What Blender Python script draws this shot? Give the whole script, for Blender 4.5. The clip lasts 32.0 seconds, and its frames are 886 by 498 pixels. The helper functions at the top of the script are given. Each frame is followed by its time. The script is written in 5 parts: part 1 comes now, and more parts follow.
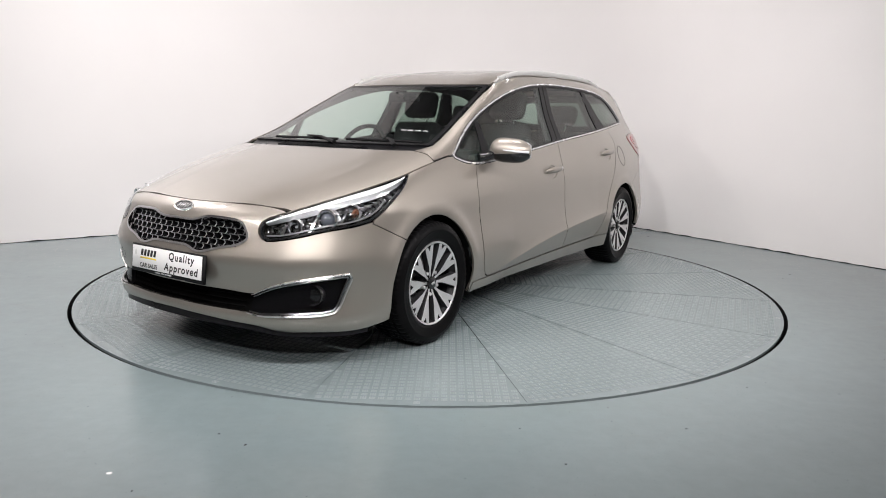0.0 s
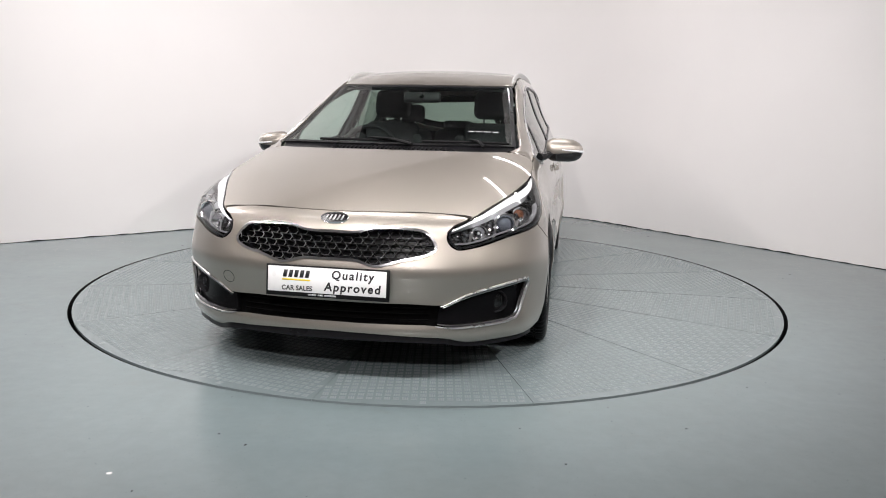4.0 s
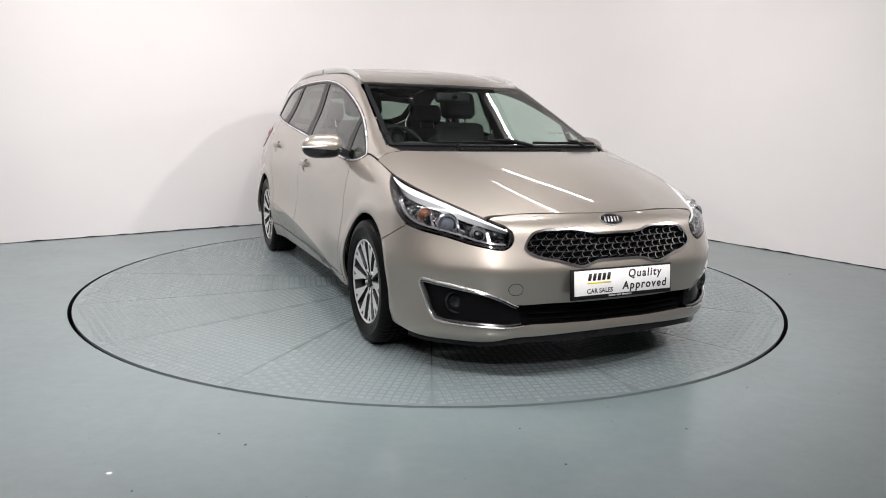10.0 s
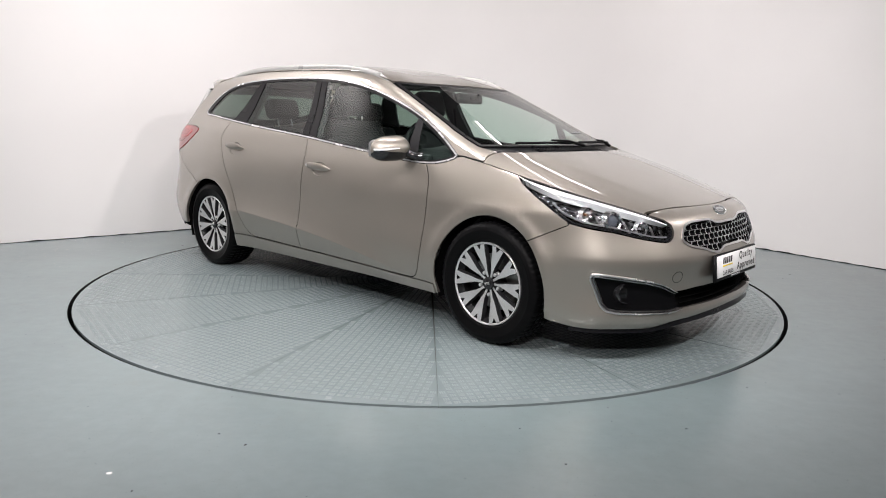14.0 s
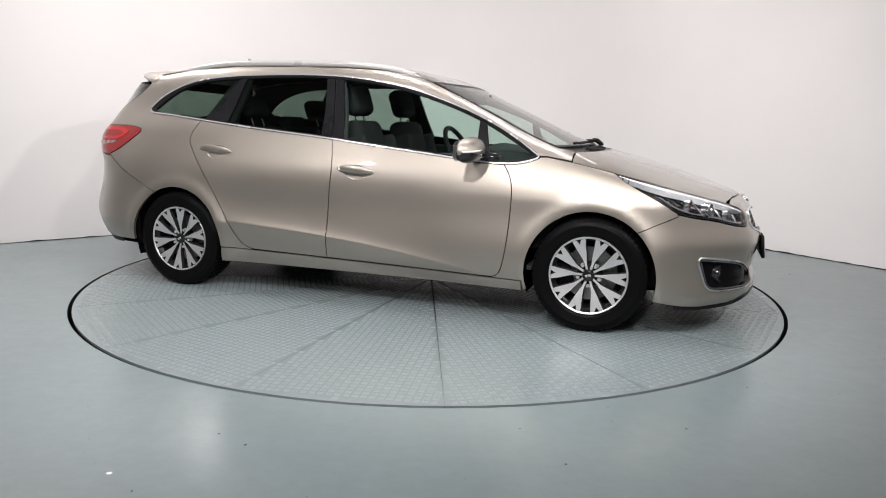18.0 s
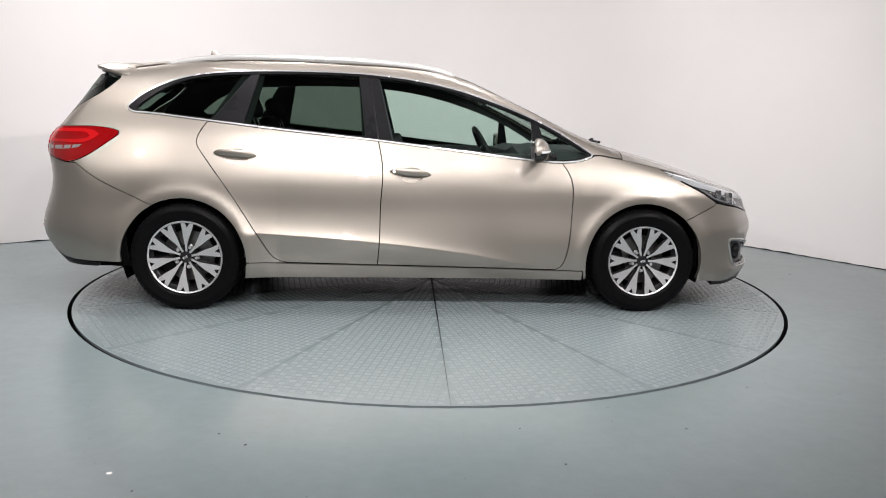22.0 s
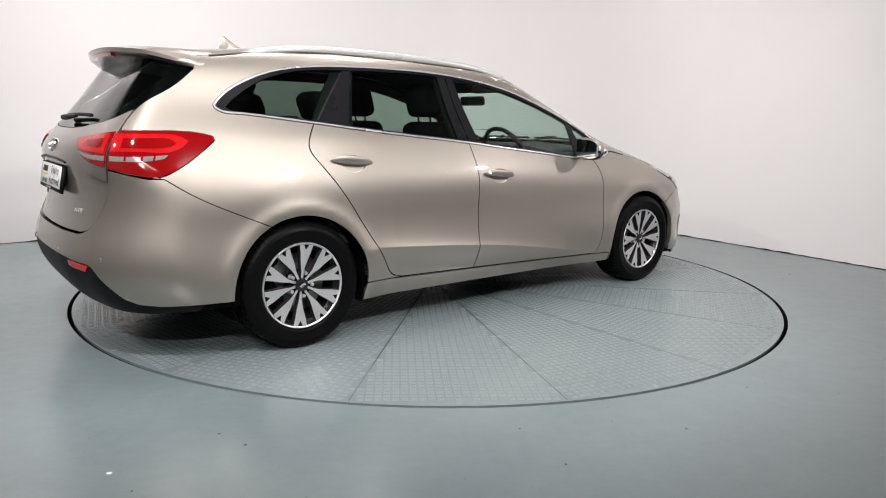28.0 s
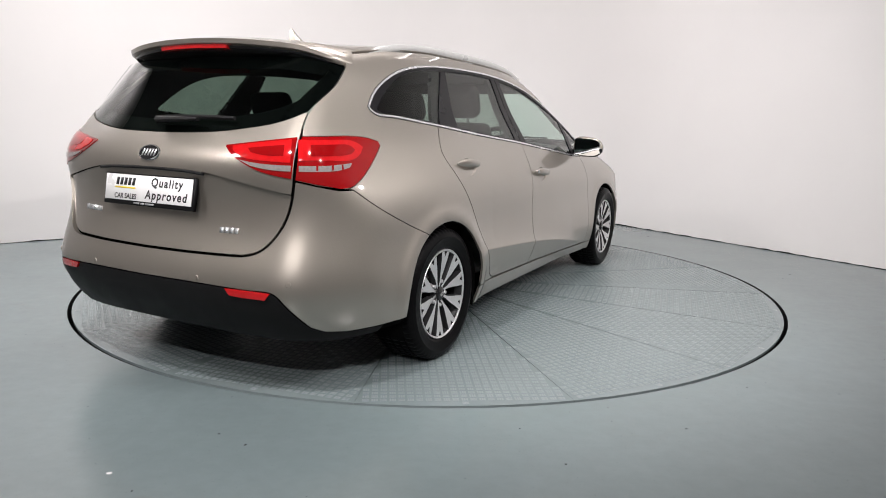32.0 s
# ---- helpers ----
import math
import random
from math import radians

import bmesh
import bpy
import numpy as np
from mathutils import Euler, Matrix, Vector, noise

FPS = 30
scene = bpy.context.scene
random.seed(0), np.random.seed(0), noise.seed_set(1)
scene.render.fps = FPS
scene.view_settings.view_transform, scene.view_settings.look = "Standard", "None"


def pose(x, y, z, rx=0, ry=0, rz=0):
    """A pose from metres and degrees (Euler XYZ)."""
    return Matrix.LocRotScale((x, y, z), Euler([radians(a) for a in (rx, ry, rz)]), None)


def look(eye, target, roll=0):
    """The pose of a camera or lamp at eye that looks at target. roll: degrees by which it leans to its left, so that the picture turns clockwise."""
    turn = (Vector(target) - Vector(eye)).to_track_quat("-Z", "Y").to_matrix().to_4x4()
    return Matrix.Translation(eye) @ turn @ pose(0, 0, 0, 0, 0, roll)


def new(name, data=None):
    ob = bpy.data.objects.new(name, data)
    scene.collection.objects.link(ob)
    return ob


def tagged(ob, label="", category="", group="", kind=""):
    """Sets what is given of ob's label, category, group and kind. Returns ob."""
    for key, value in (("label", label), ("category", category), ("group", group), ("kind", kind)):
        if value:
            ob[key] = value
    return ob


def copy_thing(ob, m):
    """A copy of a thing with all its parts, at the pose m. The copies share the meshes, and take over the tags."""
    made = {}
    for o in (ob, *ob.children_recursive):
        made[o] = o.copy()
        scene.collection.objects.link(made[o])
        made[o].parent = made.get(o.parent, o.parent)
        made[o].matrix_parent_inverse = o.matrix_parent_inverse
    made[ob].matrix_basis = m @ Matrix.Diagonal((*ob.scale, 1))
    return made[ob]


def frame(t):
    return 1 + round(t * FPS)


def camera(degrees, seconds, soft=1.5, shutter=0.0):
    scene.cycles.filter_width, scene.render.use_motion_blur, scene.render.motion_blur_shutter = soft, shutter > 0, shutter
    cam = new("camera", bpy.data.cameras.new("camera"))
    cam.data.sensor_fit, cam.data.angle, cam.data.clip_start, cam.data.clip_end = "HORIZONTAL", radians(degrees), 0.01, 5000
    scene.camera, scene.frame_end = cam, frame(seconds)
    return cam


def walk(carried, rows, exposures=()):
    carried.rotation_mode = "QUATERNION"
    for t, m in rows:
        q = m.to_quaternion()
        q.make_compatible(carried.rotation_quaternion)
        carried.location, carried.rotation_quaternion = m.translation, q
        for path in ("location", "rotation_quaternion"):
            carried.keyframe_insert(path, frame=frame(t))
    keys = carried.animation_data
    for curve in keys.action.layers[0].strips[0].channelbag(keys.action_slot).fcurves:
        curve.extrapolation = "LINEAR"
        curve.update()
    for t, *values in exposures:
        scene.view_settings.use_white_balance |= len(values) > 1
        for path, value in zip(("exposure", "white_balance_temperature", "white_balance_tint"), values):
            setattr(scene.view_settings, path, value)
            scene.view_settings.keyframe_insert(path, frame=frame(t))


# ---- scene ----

from mathutils import geometry

# ---- the camera stands still on its tripod ----
cam = camera(65.2, 32.0, soft=1.0)
EYE = (0.0, -4.814, 1.087)
STILL = look(EYE, (0.0719, -0.3869, 0.2828), 1.23)
walk(cam, [(0.0, STILL), (32.0, STILL)])

# ---- light ----
world = bpy.data.worlds.new("world")
scene.world = world
world.use_nodes = True
world.node_tree.nodes["Background"].inputs[0].default_value = (0.8, 0.85, 0.9, 1)
world.node_tree.nodes["Background"].inputs[1].default_value = 0.05
scene.view_settings.exposure = 0.33


def area_lamp(name, eye, target, sx, sy, power, colour=(1, 0.950, 0.952)):
    data = bpy.data.lights.new(name, "AREA")
    data.shape, data.size, data.size_y, data.energy, data.color = "RECTANGLE", sx, sy, power, colour
    ob = new(name, data)
    ob.matrix_world = look(eye, target)
    return ob


# ---- materials ----
def material(name, colour, rough=0.5, metal=0.0, coat=0.0, spec=0.5):
    m = bpy.data.materials.new(name)
    m.use_nodes = True
    b = m.node_tree.nodes["Principled BSDF"]
    b.inputs["Base Color"].default_value = (*colour, 1)
    b.inputs["Roughness"].default_value = rough
    b.inputs["Metallic"].default_value = metal
    b.inputs["Coat Weight"].default_value = coat
    b.inputs["Coat Roughness"].default_value = 0.03
    b.inputs["Specular IOR Level"].default_value = spec
    return m


def noise_node(m, scale, detail=4.0, rough=0.55, kind="Object", stretch=(1, 1, 1)):
    t = m.node_tree
    co = t.nodes.new("ShaderNodeTexCoord")
    mp = t.nodes.new("ShaderNodeMapping")
    mp.inputs["Scale"].default_value = stretch
    n = t.nodes.new("ShaderNodeTexNoise")
    n.inputs["Scale"].default_value, n.inputs["Detail"].default_value, n.inputs["Roughness"].default_value = scale, detail, rough
    t.links.new(co.outputs[kind], mp.inputs[0])
    t.links.new(mp.outputs[0], n.inputs["Vector"])
    return n.outputs["Fac"]


def ramp(m, fac, stops):
    r = m.node_tree.nodes.new("ShaderNodeValToRGB")
    m.node_tree.links.new(fac, r.inputs[0])
    el = r.color_ramp.elements
    while len(el) < len(stops):
        el.new(0.5)
    for e, (p, c) in zip(el, stops):
        e.position = p
        e.color = (*c, 1) if isinstance(c, tuple) else (c, c, c, 1)
    return r.outputs[0]


def mix(m, kind, fac, a, b):
    n = m.node_tree.nodes.new("ShaderNodeMix")
    n.data_type, n.blend_type = "RGBA", kind
    for sock, v in ((n.inputs[0], fac), (n.inputs[6], a), (n.inputs[7], b)):
        if isinstance(v, bpy.types.NodeSocket):
            m.node_tree.links.new(v, sock)
        elif isinstance(v, tuple):
            sock.default_value = (*v, 1)
        else:
            sock.default_value = v
    return n.outputs[2]


def bump(m, height, strength, distance):
    n = m.node_tree.nodes.new("ShaderNodeBump")
    n.inputs["Strength"].default_value, n.inputs["Distance"].default_value = strength, distance
    m.node_tree.links.new(height, n.inputs["Height"])
    m.node_tree.links.new(n.outputs[0], m.node_tree.nodes["Principled BSDF"].inputs["Normal"])


def wire(m, socket, name):
    m.node_tree.links.new(socket, m.node_tree.nodes["Principled BSDF"].inputs[name])


def grained(name, colour, rough, scale, depth, spread=0.25, metal=0.0, coat=0.0, spec=0.5):
    """A plain material with fine grain in its colour, gloss and relief."""
    m = material(name, colour, rough, metal, coat, spec)
    f = noise_node(m, scale)
    wire(m, ramp(m, f, [(0.3, tuple(c * (1 - spread) for c in colour)), (0.7, tuple(c * (1 + spread) for c in colour))]), "Base Color")
    g = noise_node(m, 6.0)
    wire(m, ramp(m, g, [(0.3, rough * 0.85), (0.7, min(1, rough * 1.15))]), "Roughness")
    if depth:
        bump(m, f, 0.4, depth)
    return m


def glass(name, tint, gloss=1.0):
    """A thin pane: tinted see-through, mirror gloss by the angle."""
    m = bpy.data.materials.new(name)
    m.use_nodes = True
    t = m.node_tree
    t.nodes.remove(t.nodes["Principled BSDF"])
    a, b, x, f = t.nodes.new("ShaderNodeBsdfTransparent"), t.nodes.new("ShaderNodeBsdfGlossy"), t.nodes.new("ShaderNodeMixShader"), t.nodes.new("ShaderNodeLayerWeight")
    p, q = t.nodes.new("ShaderNodeMath"), t.nodes.new("ShaderNodeMath")
    p.operation, q.operation = "POWER", "MULTIPLY_ADD"
    p.inputs[1].default_value, q.inputs[1].default_value, q.inputs[2].default_value = 5.0, 0.92, 0.05
    a.inputs[0].default_value = (*tint, 1)
    b.inputs[0].default_value, b.inputs["Roughness"].default_value = (gloss, gloss, gloss, 1), 0.0
    f.inputs[0].default_value = 0.5
    t.links.new(f.outputs["Facing"], p.inputs[0])
    t.links.new(p.outputs[0], q.inputs[0])
    t.links.new(q.outputs[0], x.inputs[0])
    t.links.new(a.outputs[0], x.inputs[1])
    t.links.new(b.outputs[0], x.inputs[2])
    t.links.new(x.outputs[0], t.nodes["Material Output"].inputs[0])
    return m


def car_paint():
    """Metallic flakes under clear lacquer."""
    m = material("bronze_metallic_paint", (0.350, 0.319, 0.281), 0.38, 0.85, 1.0)
    f = noise_node(m, 900.0, 1.0)
    wire(m, ramp(m, f, [(0.25, (0.308, 0.281, 0.247)), (0.75, (0.392, 0.357, 0.315))]), "Base Color")
    g = noise_node(m, 2.5)
    wire(m, ramp(m, g, [(0.3, 0.40), (0.7, 0.45)]), "Roughness")
    m.node_tree.nodes["Principled BSDF"].inputs["Coat Roughness"].default_value = 0.02
    m.node_tree.nodes["Principled BSDF"].inputs["Coat IOR"].default_value = 1.6
    return m


def floor_paint(name, base, rough, scuffs):
    """Grey-blue floor paint with tyre scuffs, paler wear and roller marks."""
    m = material(name, base, rough)
    big = noise_node(m, 0.9, 5.0, 0.6)
    fine = noise_node(m, 14.0, 6.0, 0.65)
    streak = noise_node(m, 5.0, 5.0, 0.7, stretch=(0.35, 2.2, 1))
    c = ramp(m, big, [(0.30, tuple(v * (1 - 0.02 - 0.04 * scuffs) for v in base)), (0.70, tuple(v * (1 + 0.02 + 0.04 * scuffs) for v in base))])
    c = mix(m, "MULTIPLY", 0.6, c, ramp(m, streak, [(0.2, 0.92), (0.8, 1.0)]))
    c = mix(m, "MULTIPLY", 0.45, c, ramp(m, fine, [(0.25, 0.80), (0.7, 1.0)]))
    scuff = noise_node(m, 2.2, 8.0, 0.75, stretch=(1.0, 1.6, 1))
    c = mix(m, "MIX", ramp(m, scuff, [(0.60, 0.0), (0.72, 0.28 * scuffs)]), c, (0.16, 0.155, 0.14))
    spots = noise_node(m, 160.0, 1.0, 0.5)
    c = mix(m, "MIX", ramp(m, spots, [(0.745, 0.0), (0.775, 0.5)]), c, (0.05, 0.055, 0.055))
    wire(m, c, "Base Color")
    wire(m, ramp(m, big, [(0.3, rough * (1 - 0.08 * scuffs)), (0.7, rough * (1.04 + 0.08 * scuffs))]), "Roughness")
    bump(m, noise_node(m, 45.0, 3.0), 0.06, 0.002)
    return m


def wall_paint():
    m = material("white_wall_paint", (0.84, 0.825, 0.815), 0.9, spec=0.1)
    a, b = noise_node(m, 0.7, 4.0), noise_node(m, 60.0, 3.0)
    wire(m, ramp(m, a, [(0.3, (0.80, 0.782, 0.772)), (0.7, (0.83, 0.812, 0.802))]), "Base Color")
    bump(m, b, 0.12, 0.002)
    return m


def tyre_rubber():
    m = material("tyre_rubber", (0.004, 0.004, 0.0043), 0.35, spec=0.05)
    f = noise_node(m, 40.0)
    wire(m, ramp(m, f, [(0.3, 0.28), (0.7, 0.4)]), "Roughness")
    bump(m, f, 0.15, 0.001)
    return m


def faceted_chrome():
    """Moulded reflector chrome with small facets."""
    m = material("smoky_reflector_chrome", (0.2, 0.2, 0.2), 0.10, 1.0)
    v = m.node_tree.nodes.new("ShaderNodeTexVoronoi")
    v.inputs["Scale"].default_value = 38.0
    c = m.node_tree.nodes.new("ShaderNodeTexCoord")
    m.node_tree.links.new(c.outputs["Object"], v.inputs["Vector"])
    wire(m, ramp(m, v.outputs["Distance"], [(0.1, (0.50, 0.50, 0.51)), (0.7, (0.05, 0.05, 0.052))]), "Base Color")
    bump(m, v.outputs["Distance"], 0.9, 0.02)
    return m


PAINT = car_paint()
BLACK = grained("black_plastic", (0.009, 0.009, 0.0095), 0.5, 220, 0.0006, spec=0.10)
SATIN_BLACK = grained("dark_grey_plastic", (0.009, 0.009, 0.010), 0.4, 220, 0.0004, spec=0.14)
DARK_CHROME = grained("dark_chrome", (0.22, 0.22, 0.225), 0.22, 60, 0.0, 0.1, 1.0)
MESH = grained("grille_dark_chrome", (0.50, 0.50, 0.51), 0.34, 60, 0.0, 0.1, 0.85)
GLOSS_BLACK = grained("gloss_black", (0.012, 0.012, 0.013), 0.12, 90, 0.0)
TRIM = grained("black_trim", (0.008, 0.008, 0.009), 0.30, 120, 0.0, spec=0.14)
GAP = grained("black_shell", (0.004, 0.004, 0.004), 0.8, 60, 0.0, spec=0.0)
LINING = grained("dark_cabin_trim", (0.060, 0.061, 0.063), 0.8, 160, 0.0008, spec=0.15)
SEAT = grained("dark_seat_fabric", (0.036, 0.036, 0.038), 0.9, 260, 0.0012, spec=0.1)
CHROME = grained("chrome", (0.86, 0.86, 0.87), 0.13, 30, 0.0, 0.02, 1.0)
SATIN = grained("satin_silver", (0.62, 0.62, 0.62), 0.28, 120, 0.0, 0.05, 1.0)
POCKET = grained("piano_black", (0.004, 0.004, 0.0045), 0.15, 90, 0.0, 0.1, spec=0.07)
BRIGHT = grained("bright_anodised_strip", (0.70, 0.70, 0.71), 0.25, 120, 0.0, 0.05, 0.70)
RAIL = grained("silver_rail_paint", (0.47, 0.47, 0.46), 0.30, 120, 0.0, 0.05, 0.25)
ALLOY = grained("machined_alloy", (0.74, 0.74, 0.74), 0.40, 140, 0.0, 0.06, 0.85)
SPOKE_SIDE = grained("dark_grey_wheel_paint", (0.018, 0.018, 0.019), 0.32, 90, 0.0, 0.2, 0.0, 0.0, 0.25)
DISC = grained("bare_steel", (0.32, 0.31, 0.30), 0.35, 80, 0.0, 0.15, 1.0)
TYRE = tyre_rubber()
MIRROR = material("mirror_glass", (0.8, 0.82, 0.83), 0.01, 1.0)
CLEAR_GLASS = glass("side_glass", (0.72, 0.84, 0.79))
DARK_GLASS = glass("privacy_glass", (0.30, 0.37, 0.33))
SCREEN_GLASS = glass("windscreen_glass", (0.76, 0.86, 0.81))
LAMP_GLASS = glass("lamp_cover", (0.95, 0.96, 0.97))
BULB_GLASS = grained("projector_glass", (0.10, 0.11, 0.13), 0.03, 20, 0.0, 0.1, 0.0, 1.0)
LAMP_CHROME = faceted_chrome()
FROST = grained("frosted_lens", (0.45, 0.46, 0.47), 0.2, 150, 0.0, 0.1, 0.3, 1.0)
LIGHT_BAR = grained("white_light_guide", (0.82, 0.83, 0.84), 0.12, 40, 0.0, 0.03, 0.0, 1.0)
AMBER = grained("amber_bulb", (0.22, 0.09, 0.05), 0.2, 40, 0.0, 0.1)
STRIP = grained("clear_led_strip", (0.20, 0.20, 0.21), 0.15, 400, 0.0, 0.6, 0.3, 1.0)
TAIL_RED = grained("red_lamp_plastic", (0.22, 0.003, 0.004), 0.05, 9, 0.0, 0.08, 0.0, 1.0)
TAIL_BRIGHT = grained("bright_red_lamp_plastic", (0.46, 0.008, 0.010), 0.07, 60, 0.0, 0.08, 0.0, 1.0)
TAIL_CLEAR = grained("clear_lamp_plastic", (0.34, 0.31, 0.30), 0.10, 120, 0.0, 0.15, 0.4, 1.0)
PLATE = grained("white_plate", (0.80, 0.80, 0.79), 0.3, 40, 0.0, 0.02)
INK = material("black_ink", (0.012, 0.012, 0.013), 0.5)
YELLOW = material("yellow_ink", (0.80, 0.62, 0.03), 0.5)
WALL = wall_paint()
GREY_WALL = grained("unseen_wall_grey", (0.34, 0.33, 0.32), 0.9, 40, 0.0, 0.05, spec=0.1)
FLOOR = floor_paint("grey_blue_floor_paint", (0.187, 0.233, 0.239), 0.22, 1)
PLATE_FLOOR = floor_paint("painted_tread_plate", (0.200, 0.241, 0.247), 0.25, 0)
TREAD = floor_paint("painted_raised_tread", (0.205, 0.247, 0.253), 0.30, 0)
PIT = grained("dark_pit_steel", (0.010, 0.010, 0.010), 0.7, 40, 0.0, spec=0.05)
CEILING = grained("dark_ceiling_paint", (0.10, 0.10, 0.105), 0.8, 12, 0.0)


# ---- mesh helpers ----
def mesh_object(name, verts, faces, mat, parent=None, label="", normals=None, smooth=True):
    me = bpy.data.meshes.new(name)
    me.from_pydata([tuple(v) for v in verts], [], [tuple(f) for f in faces])
    for m in (mat if isinstance(mat, (list, tuple)) else [mat]):
        me.materials.append(m)
    if smooth:
        me.polygons.foreach_set("use_smooth", [True] * len(me.polygons))
    if normals is not None:
        me.normals_split_custom_set_from_vertices([tuple(n) for n in normals])
    ob = new(name, me)
    if parent:
        ob.parent = parent
    if label:
        tagged(ob, label)
    return ob


def part(name, bm, mat, parent, label="", smooth=True):
    """Links a bmesh as one mesh object under its thing or part."""
    me = bpy.data.meshes.new(name)
    bm.to_mesh(me)
    bm.free()
    me.materials.append(mat)
    if smooth:
        me.polygons.foreach_set("use_smooth", [True] * len(me.polygons))
    ob = new(name, me)
    if parent:
        ob.parent = parent
    if label:
        tagged(ob, label)
    return ob


# ---- the room: two white walls that meet in a wide cove, floor, ceiling ----
CORNER, ALONG, ACROSS = Vector((1.0, 4.52)), Vector((0.80, 0.60)), Vector((0.60, -0.80))
COVE, SIDE, CEIL_Z = 1.75, 9.5, 4.2


def room_outline():
    a, b = ALONG, Vector((0.56, -0.828))
    pts = [CORNER - a * SIDE]
    centre = CORNER - a * COVE + b * COVE
    p0, p1 = CORNER - a * COVE, CORNER + b * COVE
    for i in range(145):
        t = i / 144 * math.pi / 2
        q = centre + (p0 - centre) * math.cos(t) + (p1 - centre) * math.sin(t)
        pts.append(q)
    pts += [CORNER + b * SIDE, CORNER + b * SIDE - a * SIDE]
    return pts


OUT = room_outline()


def wall_piece(name, pts, label, mat=WALL):
    n = len(pts)
    verts, faces = [], []
    for p in pts:
        verts += [(p.x, p.y, -0.02), (p.x, p.y, CEIL_Z)]
    for i in range(n - 1):
        faces.append((2 * i, 2 * i + 1, 2 * i + 3, 2 * i + 2))
    ob = mesh_object(name, verts, faces, mat, smooth=False)
    tagged(ob, label, "wall", kind="structure")
    mod = ob.modifiers.new("thickness", "SOLIDIFY")
    mod.thickness, mod.offset = 0.15, 1.0
    return ob


wall_piece("wall_north", OUT[:-1], "plain white painted wall with a rounded corner")
# unseen wall behind the camera, kept grey so that less fill light bounces back
wall_piece("wall_south", [OUT[-2], OUT[-1], OUT[0]], "unseen wall closing the studio, made grey to dim bounced light", GREY_WALL)
TABLE_R, GAP_W = 2.262, 0.022


def ring_sheet(name, r_in, z, outer, mat):
    n = 180
    verts, faces = [], []
    for i in range(n):
        a = 2 * math.pi * i / n
        verts.append((r_in * math.cos(a), r_in * math.sin(a), z))
    for i in range(n):
        a = 2 * math.pi * i / n
        verts.append((outer * math.cos(a), outer * math.sin(a), z))
    for i in range(n):
        j = (i + 1) % n
        faces.append((i, n + i, n + j, j))
    return mesh_object(name, verts, faces, mat)


floor = ring_sheet("floor", TABLE_R + GAP_W, 0.0, 11.0, FLOOR)
tagged(floor, "glossy grey-blue painted concrete floor with scuffs", "floor", kind="structure")
bm = bmesh.new()
bmesh.ops.create_grid(bm, x_segments=1, y_segments=1, size=11)
bmesh.ops.translate(bm, verts=bm.verts, vec=(0, 0, CEIL_Z))
ceiling = part("ceiling", bm, CEILING, None, smooth=False)
tagged(ceiling, "plain dark painted studio ceiling", "ceiling", kind="structure")


def spot_lamp(eye, target, power, cone=120, radius=0.06):
    """A small floodlight on a stem below the ceiling, turned to the car."""
    data = bpy.data.lights.new("spot_lamp", "SPOT")
    data.energy, data.color, data.shadow_soft_size = power, (1, 0.950, 0.952), radius
    data.spot_size, data.spot_blend = radians(cone), 0.7
    ob = new("spot_lamp", data)
    ob.matrix_world = look(eye, target)
    fitting = new("spot_light")
    fitting.matrix_world = pose(*eye)
    tagged(fitting, "small white unseen floodlight on a stem below the ceiling", "spot light", "spot lights")
    aim = (ob.matrix_world.to_3x3()).to_4x4()
    bm = bmesh.new()
    bmesh.ops.create_cone(bm, segments=24, cap_ends=True, radius1=0.075, radius2=0.075, depth=0.10, matrix=aim @ pose(0, 0, 0.11 + radius))
    bmesh.ops.bevel(bm, geom=bm.edges[:], offset=0.006, segments=2, affect="EDGES")
    part("housing", bm, WALL, fitting)
    bm = bmesh.new()
    top = CEIL_Z - eye[2] - 0.06
    bmesh.ops.create_cone(bm, segments=10, cap_ends=True, radius1=0.012, radius2=0.012, depth=top, matrix=Matrix.Translation(aim @ Vector((0, 0, 0.11 + radius))) @ pose(0, 0, top / 2))
    part("stem", bm, CEILING, fitting)


spot_lamp((3.0, -3.5, 3.2), (-0.9, 0.7, 0.9), 268, 85)
spot_lamp((4.4, -1.25, 2.6), (-2.0, 0.9, 1.1), 105, 90)
spot_lamp((-3.3, -3.3, 3.1), (0.8, 0.6, 0.9), 150, 110)
spot_lamp((-1.0, -3.7, 3.2), (-0.3, 0.2, 0.8), 250, 110)
spot_lamp((0.9, -3.7, 3.2), (0.3, 0.3, 0.9), 150, 90)
# fill lamp added behind the camera to brighten the panels that face it
spot_lamp((-0.3, -5.7, 2.7), (0.1, 0.0, 0.9), 225, 75)
